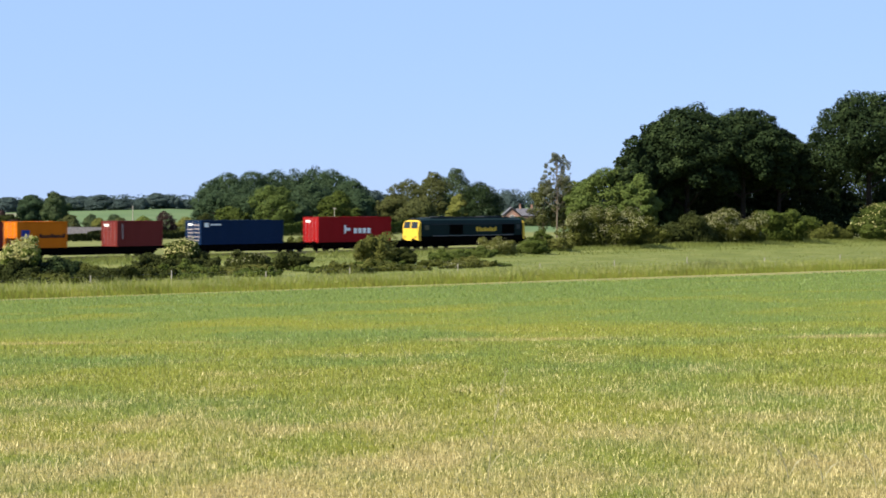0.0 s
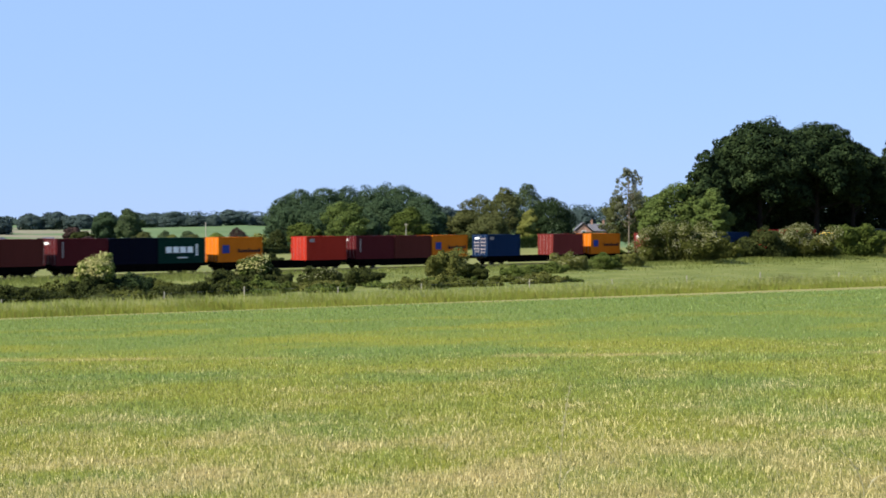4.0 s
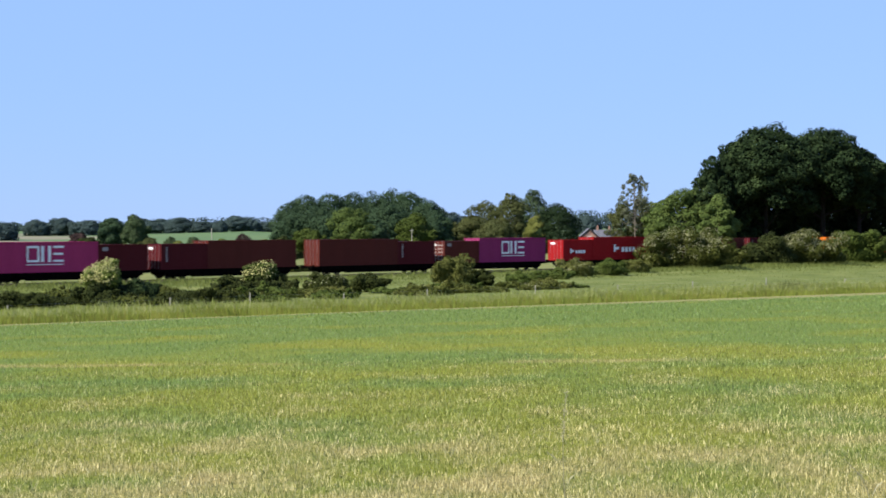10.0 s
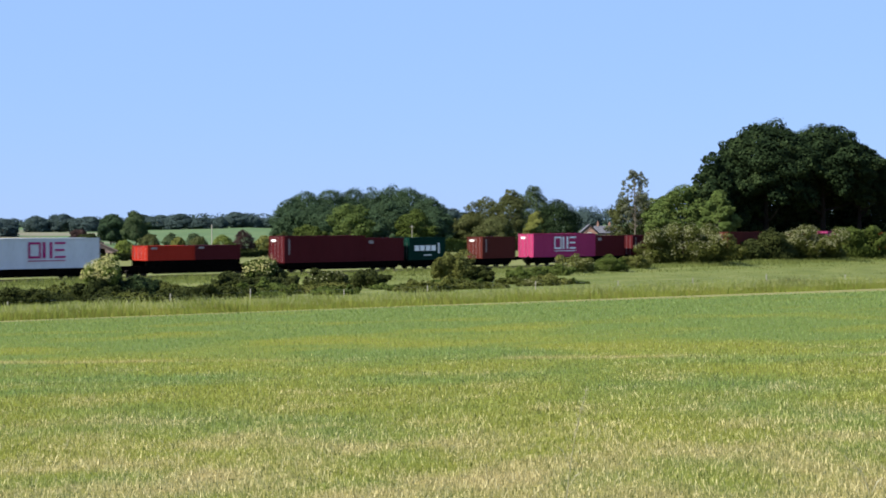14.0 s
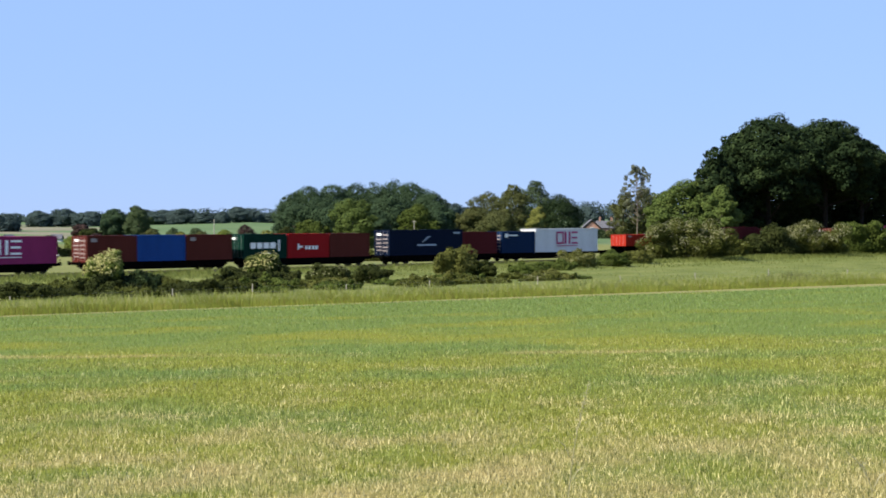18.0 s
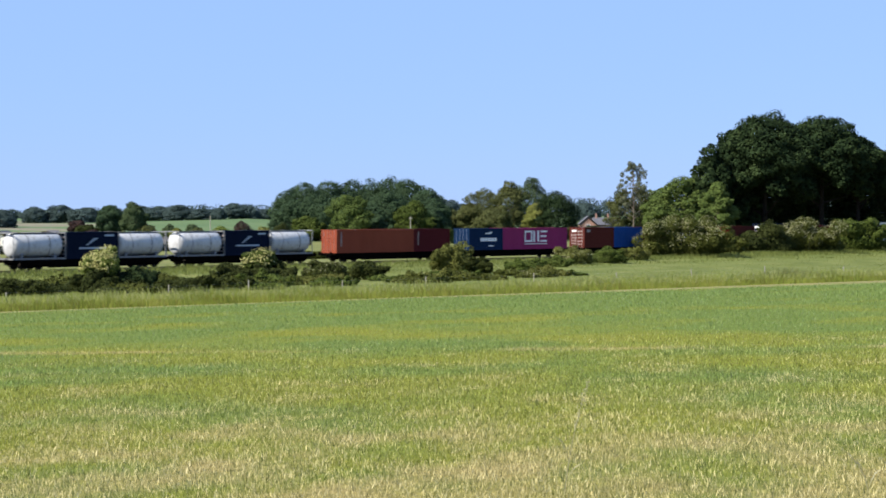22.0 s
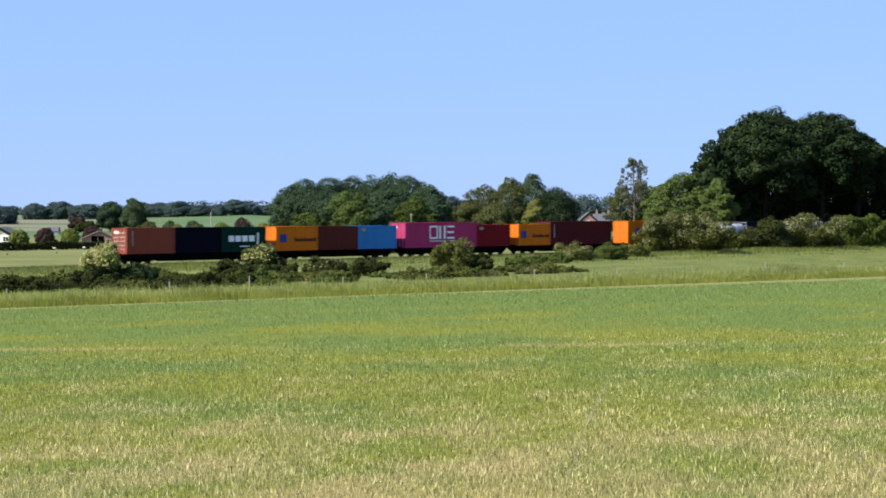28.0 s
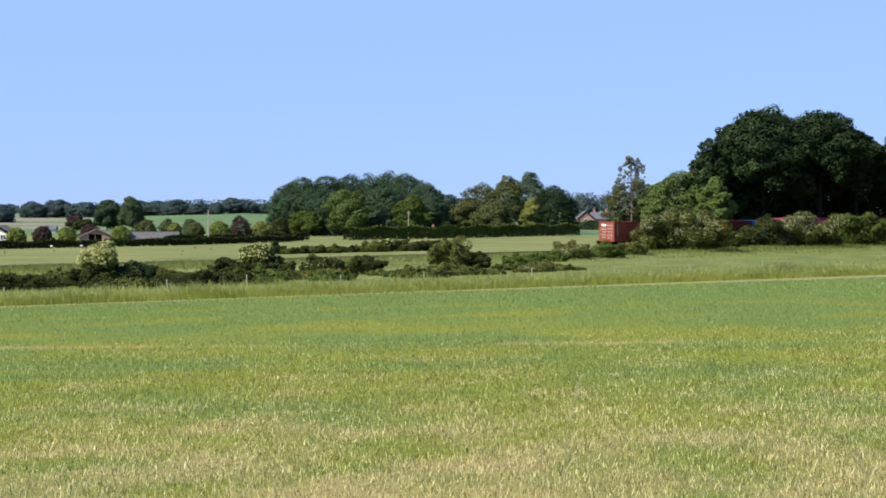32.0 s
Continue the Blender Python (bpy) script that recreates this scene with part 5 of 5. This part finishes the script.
def building(name, x, y, turn, w, d, eaves, ridge, wall, roof, label, openings=(), chimneys=(), sink=0.0, boards=True):
    """Gabled building: the gable faces local -y, the ridge runs along y."""
    top = tagged(new(name), label, "building")
    top.matrix_world = Matrix.Translation((x, y, land(x, y) - sink)) @ Matrix.Rotation(radians(turn), 4, "Z")
    bm = bmesh.new()
    prof = ((-w / 2, -0.3), (w / 2, -0.3), (w / 2, eaves), (0, ridge), (-w / 2, eaves))
    a = [bm.verts.new((p, 0, z)) for p, z in prof]
    b = [bm.verts.new((p, d, z)) for p, z in prof]
    bm.faces.new(a)
    bm.faces.new(b[::-1])
    for i in range(5):
        bm.faces.new((a[i - 1], b[i - 1], b[i], a[i]))
    bmesh.ops.recalc_face_normals(bm, faces=bm.faces)
    part("wall", bm, wall, top)
    k = (ridge - eaves) / (w / 2)
    for s in (-1, 1):
        bm = bmesh.new()
        o = w / 2 + 0.35
        v = [bm.verts.new(p) for p in ((0, -0.35, ridge + 0.05), (s * o, -0.35, ridge + 0.05 - k * o), (s * o, d + 0.35, ridge + 0.05 - k * o), (0, d + 0.35, ridge + 0.05))]
        f = bm.faces.new(v)
        bmesh.ops.recalc_face_normals(bm, faces=bm.faces)
        bmesh.ops.solidify(bm, geom=[f], thickness=-0.14 if s > 0 else 0.14)
        part("roof", bm, roof, top)
        if not boards:
            continue
        bm = bmesh.new()
        v = [bm.verts.new(p) for p in ((0, -0.42, ridge - 0.02), (s * o, -0.42, ridge - 0.02 - k * o), (s * o, -0.42, ridge - 0.45 - k * o), (0, -0.42, ridge - 0.45))]
        f = bm.faces.new(v)
        bmesh.ops.solidify(bm, geom=[f], thickness=0.06)
        part("bargeboard", bm, M_WHITE, top, "white painted bargeboard")
    for x0, x1, z0, z1, m in openings:
        win = part("window", boxes((x0, x1, -0.03, 0.05, z0, z1)), m, top)
        part("window_frame", boxes((x0 - 0.1, x0, -0.06, 0.05, z0 - 0.1, z1 + 0.1), (x1, x1 + 0.1, -0.06, 0.05, z0 - 0.1, z1 + 0.1), (x0, x1, -0.06, 0.05, z1, z1 + 0.1), (x0, x1, -0.06, 0.05, z0 - 0.1, z0), ((x0 + x1) / 2 - 0.04, (x0 + x1) / 2 + 0.04, -0.05, -0.031, z0, z1)), M_WHITE if boards else wall, win)
    for cx, cy, h in chimneys:
        part("chimney", boxes((cx - 0.35, cx + 0.35, cy - 0.35, cy + 0.35, eaves, ridge + h), (cx - 0.42, cx + 0.42, cy - 0.42, cy + 0.42, ridge + h - 0.3, ridge + h - 0.15), (cx - 0.12, cx + 0.12, cy - 0.12, cy + 0.12, ridge + h, ridge + h + 0.4)), M_BRICK, top)
    return top


building("brick_house", 55.0, 700, 0, 6.2, 9, 4.4, 7.1, M_BRICK, M_SLATE, "brick house with white gable boards and slate roof", ((-0.7, 0.7, 2.6, 4.2, M_GLASS),))
building("brick_house", 57.3, 706, -90, 6.0, 9.5, 4.2, 6.6, M_BRICK, M_SLATE, "brick house wing with slate roof and chimneys", (), ((0, 1.2, 1.5), (0, 5.6, 1.3)))
building("cottage", 0.6, 530, 90, 5.5, 6.5, 2.6, 4.3, M_BRICK, M_TILE, "low cottage with a brown roof behind a hedge", (), ((0, 2.5, 0.9),), 1.9)
# black panel painted in place of the unlit loft behind the opening
building("barn", -76.0, 412, 10, 7.2, 12, 1.9, 3.5, M_BARN, M_TILE, "pale boarded barn with a dark hayloft opening", ((-1.5, 1.3, 0.9, 2.5, M_BLACK),), (), 0.0, False)
building("long_shed", -62.0, 442, 90, 4.5, 11.2, 1.2, 2.5, M_BARN, M_SHEET, "long low shed with a grey sheet roof", (), (), 0.0, False)
building("cottage", -105.4, 445, 0, 6, 8, 2.4, 4.0, M_RENDER, M_SLATE, "white cottage among garden trees", ((-1.8, -0.6, 0.8, 1.9, M_GLASS), (0.6, 1.8, 0.8, 1.9, M_GLASS)))
building("farmhouse", -125.5, 610, 90, 3.0, 3.2, 1.2, 2.4, M_RENDER, M_SLATE, "distant farmhouse with a slate roof", ())


def utility_pole(x, y, h, label, arms=True):
    top = tagged(new("utility_pole"), label, "utility pole")
    z = land(x, y)
    top.location = (x, y, z)
    part("pole", tube(bmesh.new(), (0, 0, -0.5), (0, 0, h), 0.12, 0.09, 8), M_POST, top)
    if arms:
        part("crossarm", boxes((-0.55, 0.55, -0.06, 0.06, h - 0.5, h - 0.38)), M_POST, top)
        for s in (-0.45, 0, 0.45):
            part("insulator", tube(bmesh.new(), (s, 0, h - 0.36), (s, 0, h - 0.16), 0.06, 0.04, 6), M_STEEL, top)


utility_pole(-52.1, 420, 7.7, "grey wooden utility pole at the edge of the pasture", False)
utility_pole(-8.6, 515, 7.4, "twin-armed wooden pole by a cottage")


# ---------------------------------------------------------------- small things in the fields
M_FLEECE = stone("fleece", (0.45, 0.43, 0.37), (0.60, 0.57, 0.50), 9)
M_EARTH = stone("turned_earth", (0.05, 0.04, 0.03), (0.10, 0.08, 0.055), 6)


def ball(bm, c, r):
    m = Matrix.Translation(c) @ Matrix.Diagonal((*r, 1))
    bmesh.ops.create_icosphere(bm, subdivisions=2, radius=1, matrix=m)
    return bm


def sheep(x, y, turn):
    top = tagged(new("sheep"), "white sheep grazing on the pasture", "sheep", "sheep on the pasture")
    top.matrix_world = Matrix.Translation((x, y, land(x, y))) @ Matrix.Rotation(turn, 4, "Z") @ Matrix.Scale(0.65, 4)
    part("body", ball(bmesh.new(), (0, 0, 0.62), (0.55, 0.28, 0.30)), M_FLEECE, top)
    part("head", ball(bmesh.new(), (0.68, 0, 0.42), (0.19, 0.10, 0.12)), M_EARTH, top, "dark face")
    for a in (-0.32, 0.32):
        for b in (-0.14, 0.14):
            part("leg", tube(bmesh.new(), (a, b, 0), (a, b, 0.45), 0.04, 0.05, 6), M_EARTH, top)


for x, y, r in ((-77.2, 371.0, 0.3), (-67.5, 379.0, 2.8), (-72.2, 376.0, 0.1)):
    sheep(x, y, r)

MOLE = bmesh.new()
ball(MOLE, (0, 0, 0.02), (0.5, 0.4, 0.22))
for v in MOLE.verts:
    v.co += Vector((noise.noise(v.co * 4), noise.noise(v.co * 4 + Vector((5, 0, 0))), 0)) * 0.12
mole = tagged(part("molehill", MOLE, M_EARTH), "dark heap of earth on the pasture", "molehill", "molehills on the pasture")
mx = np.random.default_rng(9)
for i in range(22):
    u, w = mx.uniform(205, 290), mx.uniform(110, 240)
    x, y = plan(u, w)
    m = Matrix.Translation((x, y, land(x, y))) @ Matrix.Rotation(i, 4, "Z") @ Matrix.Diagonal((*(mx.uniform(0.35, 0.8),) * 2, mx.uniform(0.5, 1.0), 1))
    if i:
        copy_thing(mole, m)
    else:
        mole.matrix_basis = m

M_STRAW = foliage("straw", (0.28, 0.265, 0.16), (0.36, 0.34, 0.215), (0.44, 0.42, 0.29), 0.45)
STALKS = []


def grass_stalk(x, y, h, lean, turn, label, seeds=110):
    """A dry grass stem with a loose seed head and a blade or two."""
    rng = np.random.default_rng(int(abs(x * 100)) + 1)
    top = tagged(new("grass_stalk"), label, "grass")
    place = Matrix.Translation((x, y, land(x, y) - 0.02)) @ Matrix.Rotation(turn, 4, "Z")
    top.matrix_world = place
    bm = bmesh.new()
    last = Vector((0, 0, 0))
    for i in range(1, 9):
        k = i / 8
        p = Vector((lean * h * k * k, 0, h * k * (1 - 0.25 * abs(lean) * k)))
        tube(bm, last, p, 0.0030 * (1.3 - k * 0.7), 0.0030 * (1.2 - k * 0.7), 5, False)
        last = p
    part("stem", bm, M_STRAW, top)
    k = rng.uniform(0.58, 1.03, seeds)
    c = np.stack([lean * h * k * k, 0 * k, h * k * (1 - 0.25 * abs(lean) * k)], 1) + rng.normal(0, 1, (seeds, 3)) * (0.012 * np.sin((k - 0.55) * 6.2) + 0.003)[:, None]
    head = part("seed_head", quads("seed_head", leaf_clumps(rng, c, np.tile((-1.0, -0.8, 0.3), (seeds, 1)), 0.010), M_STRAW), M_STRAW, top)
    for i in range(2):
        z = h * (0.15 + 0.2 * i)
        s = -1 if i else 1
        b = np.array([[(lean * 0.1 * z, 0, z - 0.01), (0.05 * s, 0.004, z + 0.09), (0.10 * s, 0.0, z + 0.12), (0.05 * s, -0.004, z + 0.08)]])
        part("blade", quads("blade", b, M_STRAW), M_STRAW, top)
    STALKS.append((top, place))


grass_stalk(0.82, 12.4, 0.80, 0.10, 0.0, "pale dry grass stem with a feathery seed head")
grass_stalk(2.78, 12.1, 0.36, -0.45, 0.1, "bent pale grass stem above the crop", 14)
grass_stalk(2.98, 12.0, 0.28, -0.5, 0.0, "short bent dry grass stem", 14)
grass_stalk(3.20, 11.5, 0.42, -0.35, -0.1, "bent dark dry grass stem", 14)
grass_stalk(3.30, 11.4, 0.38, 0.10, 0.2, "upright dry grass stem", 14)


# ---------------------------------------------------------------- movement
def motions():
    times = [i * 2.0 for i in range(14)] + [28.0, 29.0, 30.0, 31.0, 32.0]
    for thing, q, lift in RIDERS:
        walk(thing, [(t, run(t, q) @ Matrix.Translation((0, 0, lift))) for t in times])

    # the wind leans the tall stem over and lets it back
    lean = (0.15, 0.10, 0.08, 0.10, 0.08, 0.056, 0.10, 0.13, 0.10, 0.076, 0.0, -0.07, 0.05, 0.16, 0.17, 0.15, 0.18, 0.18, 0.17, 0.165, 0.163, 0.18, 0.20, 0.18, 0.163, 0.20, 0.28, 0.357, 0.36, 0.347, 0.184, 0.16, 0.15)
    walk(STALKS[0][0], [(float(t), STALKS[0][1] @ pose(0, 0, 0, 0, math.degrees(math.atan(k - 0.1)), 0)) for t, k in enumerate(lean)])
    for k, (thing, place) in enumerate(STALKS[1:]):
        walk(thing, [(i * 0.8, place @ pose(0, 0, 0, 1.5 * math.sin(i * 1.7 + k), 3.5 * math.sin(i * 1.3 + 2 * k) + 1.5 * math.sin(i * 2.9), 0)) for i in range(41)])


motions()
